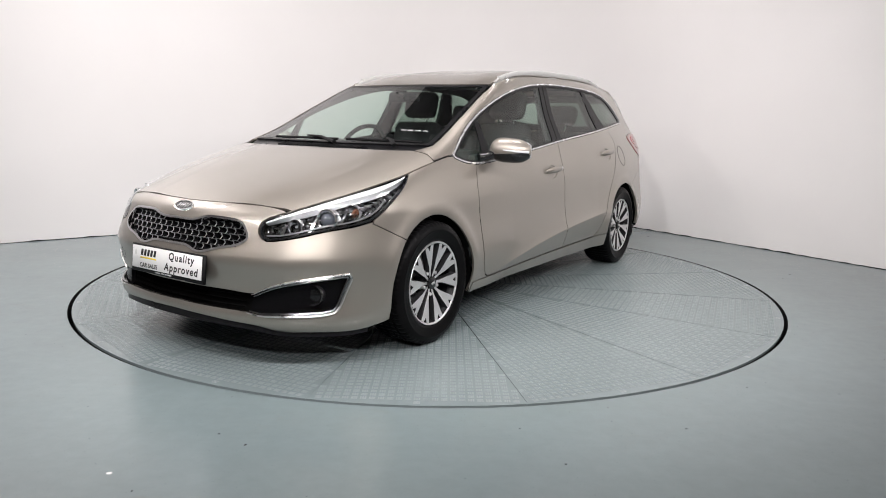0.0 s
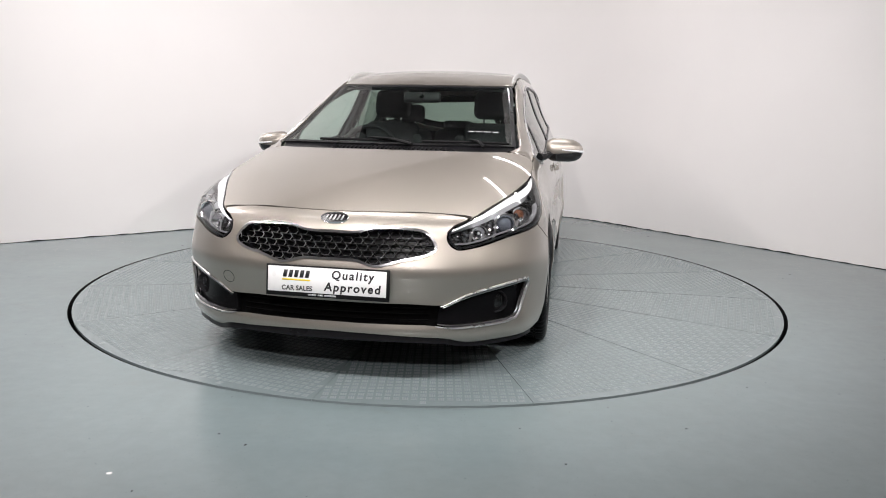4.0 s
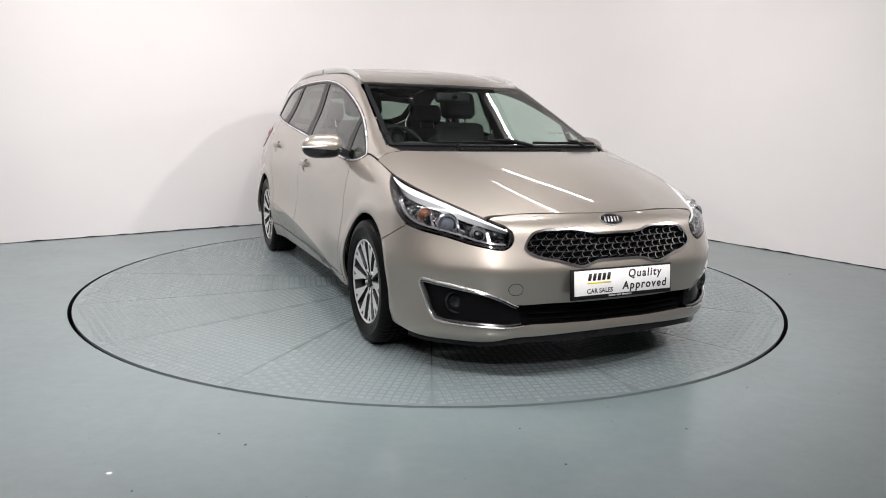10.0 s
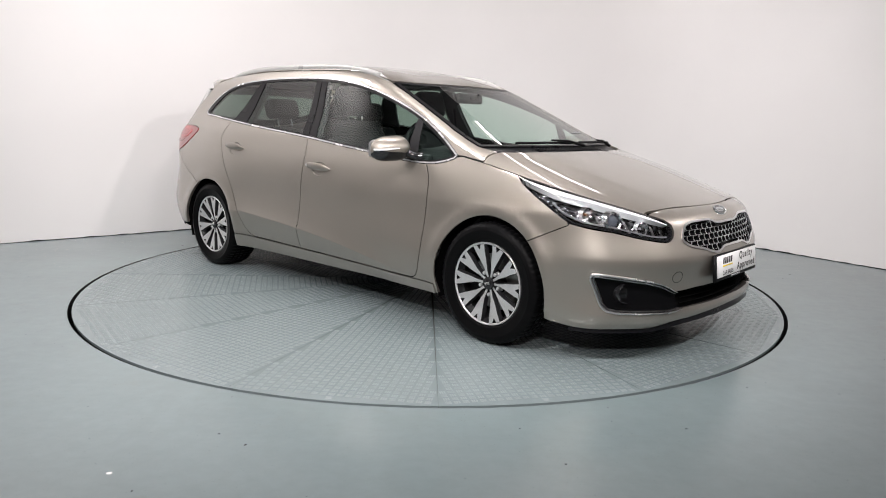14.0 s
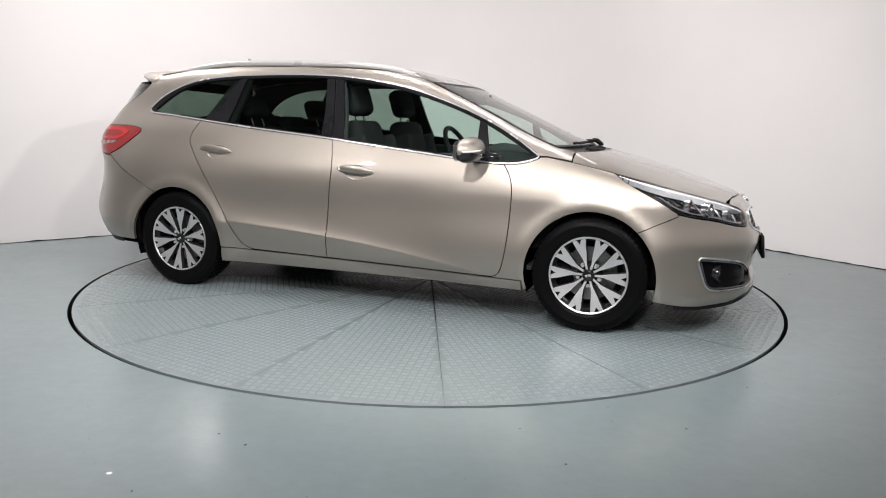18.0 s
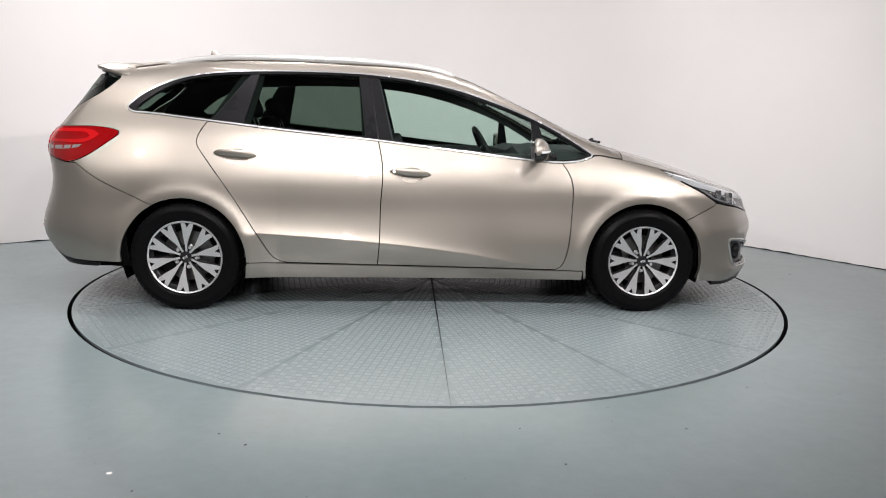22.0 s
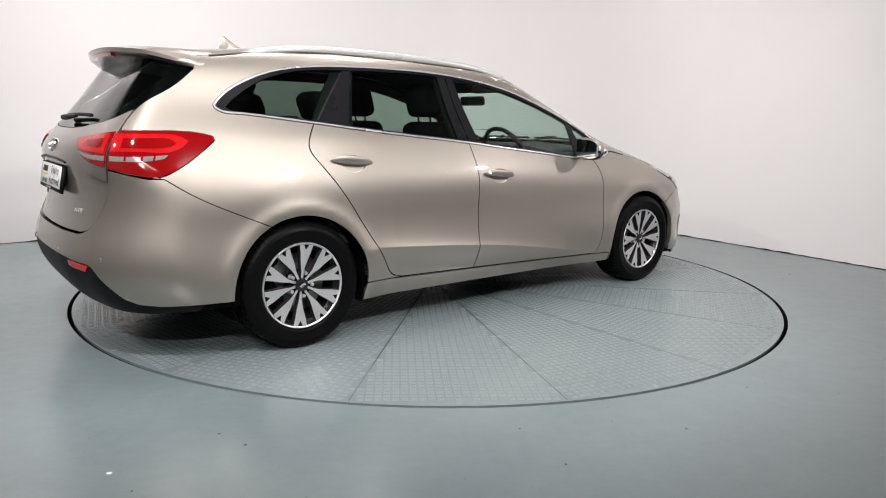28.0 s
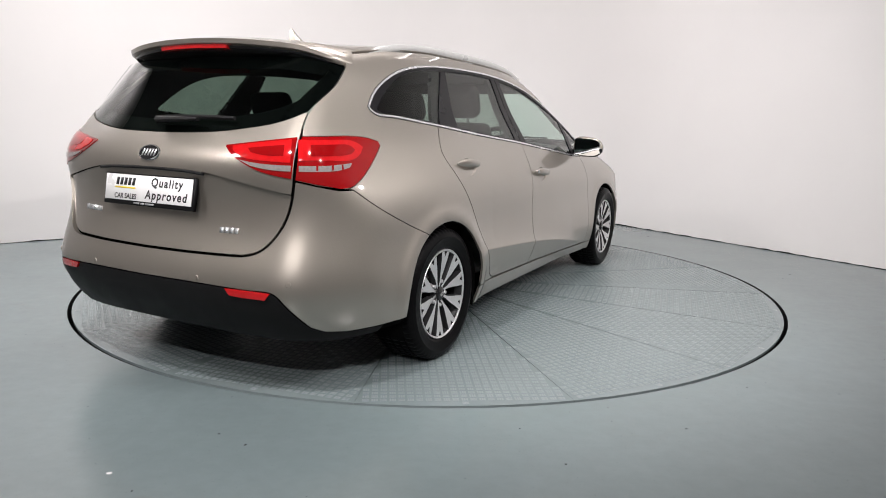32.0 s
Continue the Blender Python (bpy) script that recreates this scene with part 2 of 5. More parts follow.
# each fitting: its two ends, its width and its power; the slim ones hang lower on rods
BATTENS = [((1.0, 2.25), (2.1, 1.4), 0.06, 4), ((0.75, 1.40), (1.5, 0.40), 0.05, 3), ((-1.4, -0.5), (-0.2, -0.3), 0.30, 36), ((0.3, -0.2), (1.5, -0.5), 0.30, 36),
           ((-1.9, -1.5), (-1.35, -2.0), 0.08, 4), ((2.85, 0.90), (2.95, 0.70), 0.08, 0.7), ((-4.1, 0.2), (-3.4, 0.6), 0.35, 60), ((-0.7, -5.5), (0.7, -5.5), 0.08, 12)]
for (x0, y0), (x1, y1), wide, watts in BATTENS:
    mid = ((x0 + x1) / 2, (y0 + y1) / 2)
    turn = math.degrees(math.atan2(y1 - y0, x1 - x0))
    lamp = area_lamp("batten_lamp", (0, 0, 0), (0, 0, -1), math.hypot(x1 - x0, y1 - y0), wide, watts)
    drop = 0.80 if wide < 0.2 else 0.0
    lamp.matrix_world = pose(*mid, CEIL_Z - drop - 0.13, 0, 0, turn)
    batten = new("ceiling_light")
    batten.matrix_world = pose(*mid, CEIL_Z, 0, 0, turn)
    tagged(batten, "white batten light hung below the ceiling", "ceiling light", "ceiling lights")
    bm = bmesh.new()
    bmesh.ops.create_cube(bm, size=1, matrix=pose(0, 0, -drop - 0.08) @ Matrix.Diagonal((math.hypot(x1 - x0, y1 - y0) + 0.04, wide + 0.02, 0.07, 1)))
    bmesh.ops.bevel(bm, geom=bm.edges[:], offset=0.008, segments=2, affect="EDGES")
    part("housing", bm, WALL, batten)
    for x in (-0.3, 0.3):
        bm = bmesh.new()
        bmesh.ops.create_cone(bm, segments=10, cap_ends=True, radius1=0.008, radius2=0.008, depth=0.06 + drop, matrix=pose(x, 0, -0.025 - drop / 2))
        part("bracket", bm, CEILING, batten)

# ---- turntable ----
turntable = new("turntable")
tagged(turntable, "round steel tread-plate turntable painted grey-blue, flush with the floor", "turntable")


def sector_plate():
    """One of sixteen wedges of the deck, with its three-bar tread."""
    half, gap = math.pi / 16, 0.0006
    rim = [(TABLE_R * math.cos(a), TABLE_R * math.sin(a)) for a in np.linspace(-half + gap / TABLE_R, half - gap / TABLE_R, 13)]
    top = [(0.03, 0.0)] + rim
    verts = [(x, y, 0.0) for x, y in top] + [(x, y, -0.012) for x, y in top]
    n = len(top)
    faces = [tuple(range(n))] + [(i, n + i, n + (i + 1) % n, (i + 1) % n) for i in range(n)]
    plate = mesh_object("sector_plate", verts, faces, PLATE_FLOOR, turntable, smooth=False)
    v, f = [], []
    cell = 0.036
    for i in range(2, 64):
        for j in range(-13, 14):
            x, y = i * cell, j * cell
            if math.hypot(x, y) > TABLE_R - 0.03 or abs(y) > math.tan(half) * x - 0.018:
                continue
            along = (i + j) % 2
            for k in range(-1, 2):
                a, b = (0.0130, 0.0034) if along else (0.0034, 0.0130)
                px, py = (x, y + k * 0.0092) if along else (x + k * 0.0092, y)
                q, h = len(v), 0.0008
                v += [(px - a, py - b, 0.0002), (px + a, py - b, 0.0002), (px + a, py + b, 0.0002), (px - a, py + b, 0.0002)]
                c, d = (a * 0.80, b * 0.5) if along else (a * 0.5, b * 0.80)
                v += [(px - c, py - d, h), (px + c, py - d, h), (px + c, py + d, h), (px - c, py + d, h)]
                f += [(q, q + 1, q + 5, q + 4), (q + 1, q + 2, q + 6, q + 5), (q + 2, q + 3, q + 7, q + 6), (q + 3, q, q + 4, q + 7), (q + 4, q + 5, q + 6, q + 7)]
    tread = mesh_object("tread", v, f, TREAD, plate, "raised three-bar tread", smooth=False)
    tagged(tread, kind="stuff")
    return plate


plate = sector_plate()
for i in range(16):
    m = pose(0, 0, 0, 0, 0, 11.25 - 0.6 + 22.5 * i)
    if i == 0:
        plate.matrix_basis = m
    else:
        copy_thing(plate, m)
bm = bmesh.new()
bmesh.ops.create_cone(bm, segments=120, cap_ends=True, radius1=TABLE_R - 0.02, radius2=TABLE_R - 0.02, depth=0.05, matrix=pose(0, 0, -0.04))
part("deck_frame", bm, PIT, turntable, "dark steel frame below the plates", smooth=False)

# the pit round the deck, the uneven dark line along the walls, chips and specks on the floor
n = 180
v, f = [], []
for i in range(n):
    a = 2 * math.pi * i / n
    for r, z in ((TABLE_R + GAP_W, 0.0), (TABLE_R + GAP_W + 0.004, -0.15), (TABLE_R - 0.4, -0.15)):
        v.append((r * math.cos(a), r * math.sin(a), z))
for i in range(n):
    j = (i + 1) % n
    f += [(3 * i, 3 * j, 3 * j + 1, 3 * i + 1), (3 * i + 1, 3 * j + 1, 3 * j + 2, 3 * i + 2)]
pit = mesh_object("pit", v, f, PIT)
tagged(pit, "dark round pit below the turntable's edge", "pit", kind="structure")
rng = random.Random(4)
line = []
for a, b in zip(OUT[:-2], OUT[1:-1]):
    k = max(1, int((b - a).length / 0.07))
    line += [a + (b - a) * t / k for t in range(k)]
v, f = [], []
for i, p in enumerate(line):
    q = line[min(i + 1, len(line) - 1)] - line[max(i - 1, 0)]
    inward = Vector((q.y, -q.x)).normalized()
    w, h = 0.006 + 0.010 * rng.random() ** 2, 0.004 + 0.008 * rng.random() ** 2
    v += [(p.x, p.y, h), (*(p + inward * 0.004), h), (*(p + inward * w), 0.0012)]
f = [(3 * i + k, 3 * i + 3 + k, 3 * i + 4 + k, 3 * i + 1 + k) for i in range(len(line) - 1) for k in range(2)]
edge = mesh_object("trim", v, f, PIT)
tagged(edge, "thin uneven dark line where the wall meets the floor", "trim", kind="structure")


def specks(name, spots, mat, label):
    v, f = [], []
    for x, y, r in spots:
        k = len(v)
        v.append((x, y, 0.0016))
        for i in range(7):
            a = 2 * math.pi * i / 7
            q = r * (0.7 + 0.5 * rng.random())
            v.append((x + q * math.cos(a), y + q * math.sin(a), 0.0006))
        f += [(k, k + 1 + i, k + 1 + (i + 1) % 7) for i in range(7)]
    return tagged(mesh_object(name, v, f, mat), label, "specks", kind="stuff")


white = [(-0.986, -2.818, 0.009), (-2.1, -1.9, 0.004), (1.9, -2.6, 0.004)]
dark = [(-0.733, -2.533, 0.005), (2.189, 2.091, 0.016), (-2.153, 1.099, 0.011), (2.75, 0.35, 0.009), (2.62, 0.2, 0.008), (0.45, -2.72, 0.005)]
for i in range(200):
    a, r = rng.uniform(0, 2 * math.pi), 2.32 + 2.6 * rng.random() ** 1.5
    dark.append((r * math.cos(a), r * math.sin(a), 0.0015 + 0.0045 * rng.random() ** 3))
specks("paint_chips", white, PLATE, "small white paint chips on the floor")
specks("floor_specks", dark, PIT, "small dark specks on the floor")


# ---- hull of the car: x forward, y left, z up; origin on the deck between the axles ----
def spline(xs, ys):
    """Natural cubic spline through the points; straight beyond its ends."""
    xs, ys = np.asarray(xs, float), np.asarray(ys, float)
    n, h = len(xs), np.diff(xs)
    a, r = np.eye(n), np.zeros((n,) + ys.shape[1:])
    for i in range(1, n - 1):
        a[i, i - 1], a[i, i], a[i, i + 1] = h[i - 1], 2 * (h[i - 1] + h[i]), h[i]
        r[i] = 6 * ((ys[i + 1] - ys[i]) / h[i] - (ys[i] - ys[i - 1]) / h[i - 1])
    m = np.linalg.solve(a, r)

    def value(x):
        x = np.asarray(x, float)
        i = np.clip(np.searchsorted(xs, x) - 1, 0, n - 2)
        c = np.clip(x, xs[0], xs[-1])
        d0, d1, hh = c - xs[i], xs[i + 1] - c, h[i]
        if ys.ndim > 1:
            d0, d1, hh = d0[..., None], d1[..., None], hh[..., None]
        y = (m[i] * d1**3 + m[i + 1] * d0**3) / (6 * hh) + (ys[i] / hh - m[i] * hh / 6) * d1 + (ys[i + 1] / hh - m[i + 1] * hh / 6) * d0
        out = x - c
        if np.any(out):
            s0 = (ys[1] - ys[0]) / h[0] - h[0] * (2 * m[0] + m[1]) / 6
            s1 = (ys[-1] - ys[-2]) / h[-1] + h[-1] * (2 * m[-1] + m[-2]) / 6
            o = out[..., None] if ys.ndim > 1 else out
            y = y + np.where(o < 0, s0, s1) * o
        return y
    return value


top_line = spline([-2.3, -2.0, -1.7, -1.3, -0.8, -0.3, 0.1, 0.36, 0.6, 0.85, 1.05, 1.2, 1.43, 1.7, 1.9, 2.05, 2.14, 2.22],
                  [1.340, 1.385, 1.419, 1.456, 1.474, 1.466, 1.415, 1.339, 1.232, 1.121, 1.028, 0.973, 0.916, 0.841, 0.777, 0.727, 0.682, 0.596])
top_crown = spline([-2.2, -1.0, 0.0, 0.4, 0.9, 1.2, 1.5, 1.8, 2.1], [0.056, 0.039, 0.025, 0.004, 0.004, 0.020, 0.038, 0.046, 0.039])
top_sweep = spline([-0.6, -0.2, 0.3, 0.6, 0.9, 1.15, 1.5, 2.2], [0.001, 0.012, 0.062, 0.075, 0.078, 0.033, 0.003, 0.026])
SIDE_Z = [0.12, 0.2, 0.3, 0.45, 0.6, 0.72, 0.82, 0.92, 1.02, 1.15, 1.3, 1.45]
width_line = spline([-2.3, -2.0, -1.7, -1.3, -0.8, 0.0, 0.8, 1.3, 1.7, 2.0, 2.3],
                    [0.782, 0.833, 0.870, 0.895, 0.890, 0.877, 0.869, 0.865, 0.863, 0.824, 0.746])
side_low = spline(SIDE_Z, [-0.063, -0.028, 0.002, 0.005, -0.015, -0.025, -0.049, -0.089, -0.134, -0.202, -0.261, -0.327])
side_rear = spline([-2.3, -1.9, -1.6, -1.2, -0.7, 0.3, 1.0, 1.5], [0.003, -0.003, 0.001, 0.011, 0.010, 0.006, -0.028, -0.055])
nose_line = spline([0.10, 0.17, 0.22, 0.27, 0.33, 0.40, 0.46, 0.49, 0.52, 0.6, 0.68, 0.75, 0.9], [2.055, 2.145, 2.194, 2.192, 2.184, 2.190, 2.202, 2.206, 2.198, 2.164, 2.137, 2.095, 1.955])
nose_plan = spline([0, 0.15, 0.3, 0.45, 0.6, 0.7, 0.8, 0.9], [0.0, 0.003, 0.022, 0.055, 0.126, 0.212, 0.335, 0.575])
tail_line = spline([0.15, 0.25, 0.35, 0.45, 0.55, 0.65, 0.8, 0.95, 1.03, 1.2, 1.36, 1.5], [2.06, 2.17, 2.245, 2.275, 2.255, 2.22, 2.205, 2.200, 2.140, 2.000, 1.885, 1.79])
tail_plan = spline([0, 0.2, 0.4, 0.55, 0.65, 0.75, 0.85], [0.0, 0.003, 0.020, 0.050, 0.088, 0.185, 0.37])
crease_line = spline([-1.3, -1.02, -0.80, -0.19, 0.28, 0.64, 0.90], [0.474, 0.464, 0.450, 0.403, 0.346, 0.285, 0.240])
SOFT = 0.022


def fold_height(x, y):
    """The low fold on either side of the bonnet."""
    return np.tanh((np.interp(x, [1.15, 1.9, 2.1], [0.505, 0.365, 0.330]) - np.abs(y)) / 0.035) * 0.0016 * np.clip((x - 1.15) / 0.2, 0, 1) * np.clip((2.06 - x) / 0.15, 0, 1)


def hull(p):
    """Below zero inside the car, above zero outside."""
    x, y, z = p[..., 0], np.abs(p[..., 1]), p[..., 2]
    q = (y / 0.6) ** 2
    side = y - (width_line(x) + side_low(z) + side_rear(x) * np.clip((z - 0.7) / 0.3, 0, 1))
    c = z - crease_line(x)
    hollow = np.where(c > 0, -0.017 * (1 - np.exp(-np.maximum(c, 0) / 0.05)) * np.exp(-((c / 0.25) ** 2)), np.maximum(0.24 * c, -0.030))
    side = side - hollow * np.clip((x + 1.10) / 0.30, 0, 1) * np.clip((0.86 - x) / 0.35, 0, 1)
    d = np.hypot(np.abs(x) - 1.325, z - 0.30)
    side = side - 0.010 * np.exp(-(((d - 0.375) / 0.04) ** 2))
    fold = fold_height(x, y)
    top = (z - (top_line(x + top_sweep(x) * q) - top_crown(x) * q + fold)) * 0.92
    nose = x - (nose_line(z) - nose_plan(y))
    tail = -x - (tail_line(z) - tail_plan(y))
    f = np.stack([side, top, nose * 0.9, tail * 0.95])
    m = f.max(0)
    return m + SOFT * np.log(np.exp((f - m) / SOFT).sum(0))


def hull_normal(p):
    g = np.stack([hull(p + e) - hull(p - e) for e in np.eye(3) * 0.002], -1)
    return g / np.linalg.norm(g, axis=-1, keepdims=True)


def meet(origin, way, far=1.6):
    """Where rays that start inside the hull leave it."""
    lo, hi = np.zeros(len(origin)), np.full(len(origin), far)
    for _ in range(34):
        mid = (lo + hi) / 2
        inside = hull(origin + way * mid[:, None]) < 0
        lo, hi = np.where(inside, mid, lo), np.where(inside, hi, mid)
    return origin + way * lo[:, None]
# ---- end of hull ----


def frame_side(uv, s):
    o = np.stack([uv[:, 0], np.zeros(len(uv)), uv[:, 1]], 1)
    return o, np.tile([0.0, s, 0.0], (len(uv), 1))


def frame_top(uv, s):
    o = np.stack([uv[:, 0], uv[:, 1], np.full(len(uv), 0.3)], 1)
    return o, np.tile([0.0, 0.0, 1.0], (len(uv), 1))


def frame_nose(uv, s):
    """u: metres round an upright axis over the front wheels (0.9 a radian), v: height."""
    a = uv[:, 0] / 0.9
    o = np.stack([np.full(len(uv), 1.2), np.zeros(len(uv)), uv[:, 1]], 1)
    return o, np.stack([np.cos(a), s * np.sin(a), np.zeros(len(uv))], 1)


def frame_tail(uv, s):
    a = uv[:, 0] / 0.9
    o = np.stack([np.full(len(uv), -1.2), np.zeros(len(uv)), uv[:, 1]], 1)
    return o, np.stack([-np.cos(a), s * np.sin(a), np.zeros(len(uv))], 1)


def inside_poly(pts, poly):
    x, y = pts[:, 0], pts[:, 1]
    c = np.zeros(len(pts), bool)
    q = np.roll(poly, -1, 0)
    for (x0, y0), (x1, y1) in zip(poly, q):
        if y0 != y1:
            c ^= ((y0 > y) != (y1 > y)) & (x < (x1 - x0) * (y - y0) / (y1 - y0) + x0)
    return c


def resample(poly, step):
    out = []
    for a, b in zip(poly, np.roll(poly, -1, 0)):
        n = max(1, int(np.ceil(np.linalg.norm(b - a) / step)))
        out += [a + (b - a) * i / n for i in range(n)]
    return np.array(out)


def triangulate(outer, holes, step, folds=()):
    """Triangles over an outline with holes: fine along its edges, a grid within."""
    loops = [resample(np.asarray(l, float), step * 0.7) for l in [outer, *holes]]
    pts, edges = [], []
    for l in loops:
        k = len(pts)
        pts += [tuple(p) for p in l]
        edges += [(k + i, k + (i + 1) % len(l)) for i in range(len(l))]
    rim = np.concatenate(loops)
    for line in folds:
        p = np.array([q for a, b in zip(line, line[1:]) for q in np.linspace(a, b, max(2, int(np.hypot(b[0] - a[0], b[1] - a[1]) / step)), endpoint=False)])
        p = p[inside_poly(p, loops[0])]
        p = p[[np.min(((rim - q) ** 2).sum(1)) > 0.008**2 for q in p]] if len(p) else p
        if len(p) > 1:
            edges += [(len(pts) + i, len(pts) + i + 1) for i in range(len(p) - 1)]
            pts += [tuple(q) for q in p]
            rim = np.concatenate([rim, p])
    lo, hi = loops[0].min(0), loops[0].max(0)
    gx, gy = np.meshgrid(np.arange(lo[0], hi[0], step), np.arange(lo[1], hi[1], step))
    gx = gx + (np.arange(gx.shape[0]) % 2)[:, None] * step / 2
    g = np.stack([gx.ravel(), gy.ravel()], 1)
    keep = inside_poly(g, loops[0])
    for l in loops[1:]:
        keep &= ~inside_poly(g, l)
    g = g[keep]
    near = np.array([np.min((rim[:, 0] - p[0]) ** 2 + (rim[:, 1] - p[1]) ** 2) for p in g]) if len(g) else np.zeros(0)
    g = g[near > (0.45 * step) ** 2] if len(g) else g
    pts += [tuple(p) for p in g]
    v, e, f, *_ = geometry.delaunay_2d_cdt([Vector(p) for p in pts], edges, [], 0, 1e-6)
    v = np.array([tuple(p) for p in v])
    f = np.array([t for t in f if len(t) == 3])
    c = v[f].mean(1)
    ok = inside_poly(c, loops[0])
    for l in loops[1:]:
        ok &= ~inside_poly(c, l)
    return v, f[ok]


def skin(name, framing, outer, mat, parent, holes=(), s=1, step=0.04, lift=0.0, flange=0.012, label="", even=0, folds=(), relief=None):
    """A panel of the car's skin: an outline laid on the hull, with its edges turned in."""
    uv, f = triangulate(outer, holes, step, folds)
    o, w = framing(uv, s)
    p = meet(o, w)
    nrm = hull_normal(p)
    if even:
        c = (uv - uv.mean(0)) / np.ptp(uv, axis=0)
        basis = np.stack([c[:, 0] ** i * c[:, 1] ** j for i in range(even + 1) for j in range(even + 1 - i)], 1)
        nrm = basis @ np.linalg.lstsq(basis, nrm, rcond=None)[0]
        if relief:
            x, y = p[:, 0], p[:, 1]
            nrm[:, 1] -= (relief(x, y + 0.004) - relief(x, y - 0.004)) / 0.008
        nrm = nrm / np.linalg.norm(nrm, axis=1)[:, None]
    p = p + nrm * lift
    g = np.cross(p[f[:, 1]] - p[f[:, 0]], p[f[:, 2]] - p[f[:, 0]])
    flip = (g * nrm[f[:, 0]]).sum(1) < 0
    f[flip] = f[flip][:, ::-1]
    faces, verts, norms = [tuple(t) for t in f], list(p), list(nrm)
    if flange:
        count = {}
        for a, b, c in faces:
            for e in ((a, b), (b, c), (c, a)):
                count[e] = 1
        rim = [e for e in count if (e[1], e[0]) not in count]
        top, low = {}, {}
        for i in {i for e in rim for i in e}:
            top[i] = len(verts)
            verts.append(p[i]), norms.append(nrm[i])
            low[i] = len(verts)
            verts.append(p[i] - nrm[i] * flange), norms.append(nrm[i])
        for a, b in rim:
            t = np.cross(p[b] - p[a], nrm[a])
            t = t / (np.linalg.norm(t) + 1e-9)
            norms[top[a]] = norms[low[a]] = t
            faces += [(top[b], top[a], low[a], low[b])]
    return mesh_object(name, verts, faces, mat, parent, label, norms)


# ---- shape helpers ----
def curve(pts, per=6):
    """A smooth open curve through the points."""
    p = np.array(pts, float)
    if len(p) < 3:
        return [tuple(q) for q in p]
    t = np.concatenate([[0], np.cumsum(np.linalg.norm(np.diff(p, axis=0), axis=1))])
    f = spline(t, p)
    out = []
    for a, b in zip(t, t[1:]):
        out += [tuple(q) for q in f(np.linspace(a, b, per, endpoint=False))]
    return out + [tuple(p[-1])]


def loop(pts, per=6):
    """A smooth closed curve through the points."""
    p = np.array(list(pts[-3:]) + list(pts) + list(pts[:4]), float)
    t = np.concatenate([[0], np.cumsum(np.linalg.norm(np.diff(p, axis=0), axis=1))])
    f = spline(t, p)
    out = []
    for i in range(3, 3 + len(pts)):
        out += [tuple(q) for q in f(np.linspace(t[i], t[i + 1], per, endpoint=False))]
    return out


def inset(poly, d):
    """The outline drawn in by d."""
    p = np.array(poly, float)
    keep = np.linalg.norm(p - np.roll(p, 1, 0), axis=1) > 1e-5
    p = p[keep]
    area = 0.5 * np.sum(p[:, 0] * np.roll(p[:, 1], -1) - np.roll(p[:, 0], -1) * p[:, 1])
    e = np.roll(p, -1, 0) - p
    e /= np.linalg.norm(e, axis=1, keepdims=True)
    n = np.stack([-e[:, 1], e[:, 0]], 1) * (1 if area > 0 else -1)
    m = n + np.roll(n, 1, 0)
    m /= np.maximum((m * m).sum(1, keepdims=True) / 2, 0.35)
    return p + m * d


def mirrored(half):
    """A whole outline from its half with u from 0 outward and back to 0."""
    return list(half) + [(-u, v) for u, v in reversed(half) if abs(u) > 1e-6]


def loft(rings, cap=True):
    n = len(rings[0])
    verts = [tuple(p) for r in rings for p in r]
    faces = [(i * n + j, i * n + (j + 1) % n, (i + 1) * n + (j + 1) % n, (i + 1) * n + j) for i in range(len(rings) - 1) for j in range(n)]
    if cap:
        faces += [tuple(reversed(range(n))), tuple(range((len(rings) - 1) * n, len(rings) * n))]
    return verts, faces


def tube(path, radius, n=10, flat=1.0):
    """A round bar along a path; radius: one number, or one for each point."""
    p = [Vector(q) for q in path]
    r = radius if isinstance(radius, (list, tuple, np.ndarray)) else [radius] * len(p)
    rings, up = [], Vector((0, 0, 1))
    for i, q in enumerate(p):
        d = (p[min(i + 1, len(p) - 1)] - p[max(i - 1, 0)]).normalized()
        side = d.cross(up)
        side = side.normalized() if side.length > 1e-3 else Vector((1, 0, 0))
        top = side.cross(d)
        rings.append([q + side * r[i] * math.cos(a) + top * r[i] * flat * math.sin(a) for a in (2 * math.pi * k / n for k in range(n))])
    return loft(rings)


def lathe(profile, n=64, m=Matrix()):
    """Turned about the y axis: (radius, y) pairs."""
    verts = [m @ Vector((r * math.cos(a), y, r * math.sin(a))) for a in (2 * math.pi * k / n for k in range(n)) for r, y in profile]
    k = len(profile)
    faces = [(i * k + j, i * k + j + 1, (i + 1) % n * k + j + 1, (i + 1) % n * k + j) for i in range(n) for j in range(k - 1)]
    return verts, faces


def solid(name, data, mat, parent, label="", smooth=True):
    """Links verts and faces, with normals turned outward and sharp edges kept."""
    bm = bmesh.new()
    vs = [bm.verts.new(v) for v in data[0]]
    for f in data[1]:
        try:
            bm.faces.new([vs[i] for i in f])
        except ValueError:
            pass
    bmesh.ops.remove_doubles(bm, verts=bm.verts, dist=1e-5)
    bmesh.ops.recalc_face_normals(bm, faces=bm.faces)
    for e in bm.edges:
        if len(e.link_faces) == 2 and e.calc_face_angle() > 0.7:
            e.smooth = False
    return part(name, bm, mat, parent, label, smooth)


def join(*many):
    verts, faces = [], []
    for v, f in many:
        k = len(verts)
        verts += list(v)
        faces += [tuple(i + k for i in g) for g in f]
    return verts, faces


def moved(data, m):
    return [m @ Vector(v) for v in data[0]], data[1]


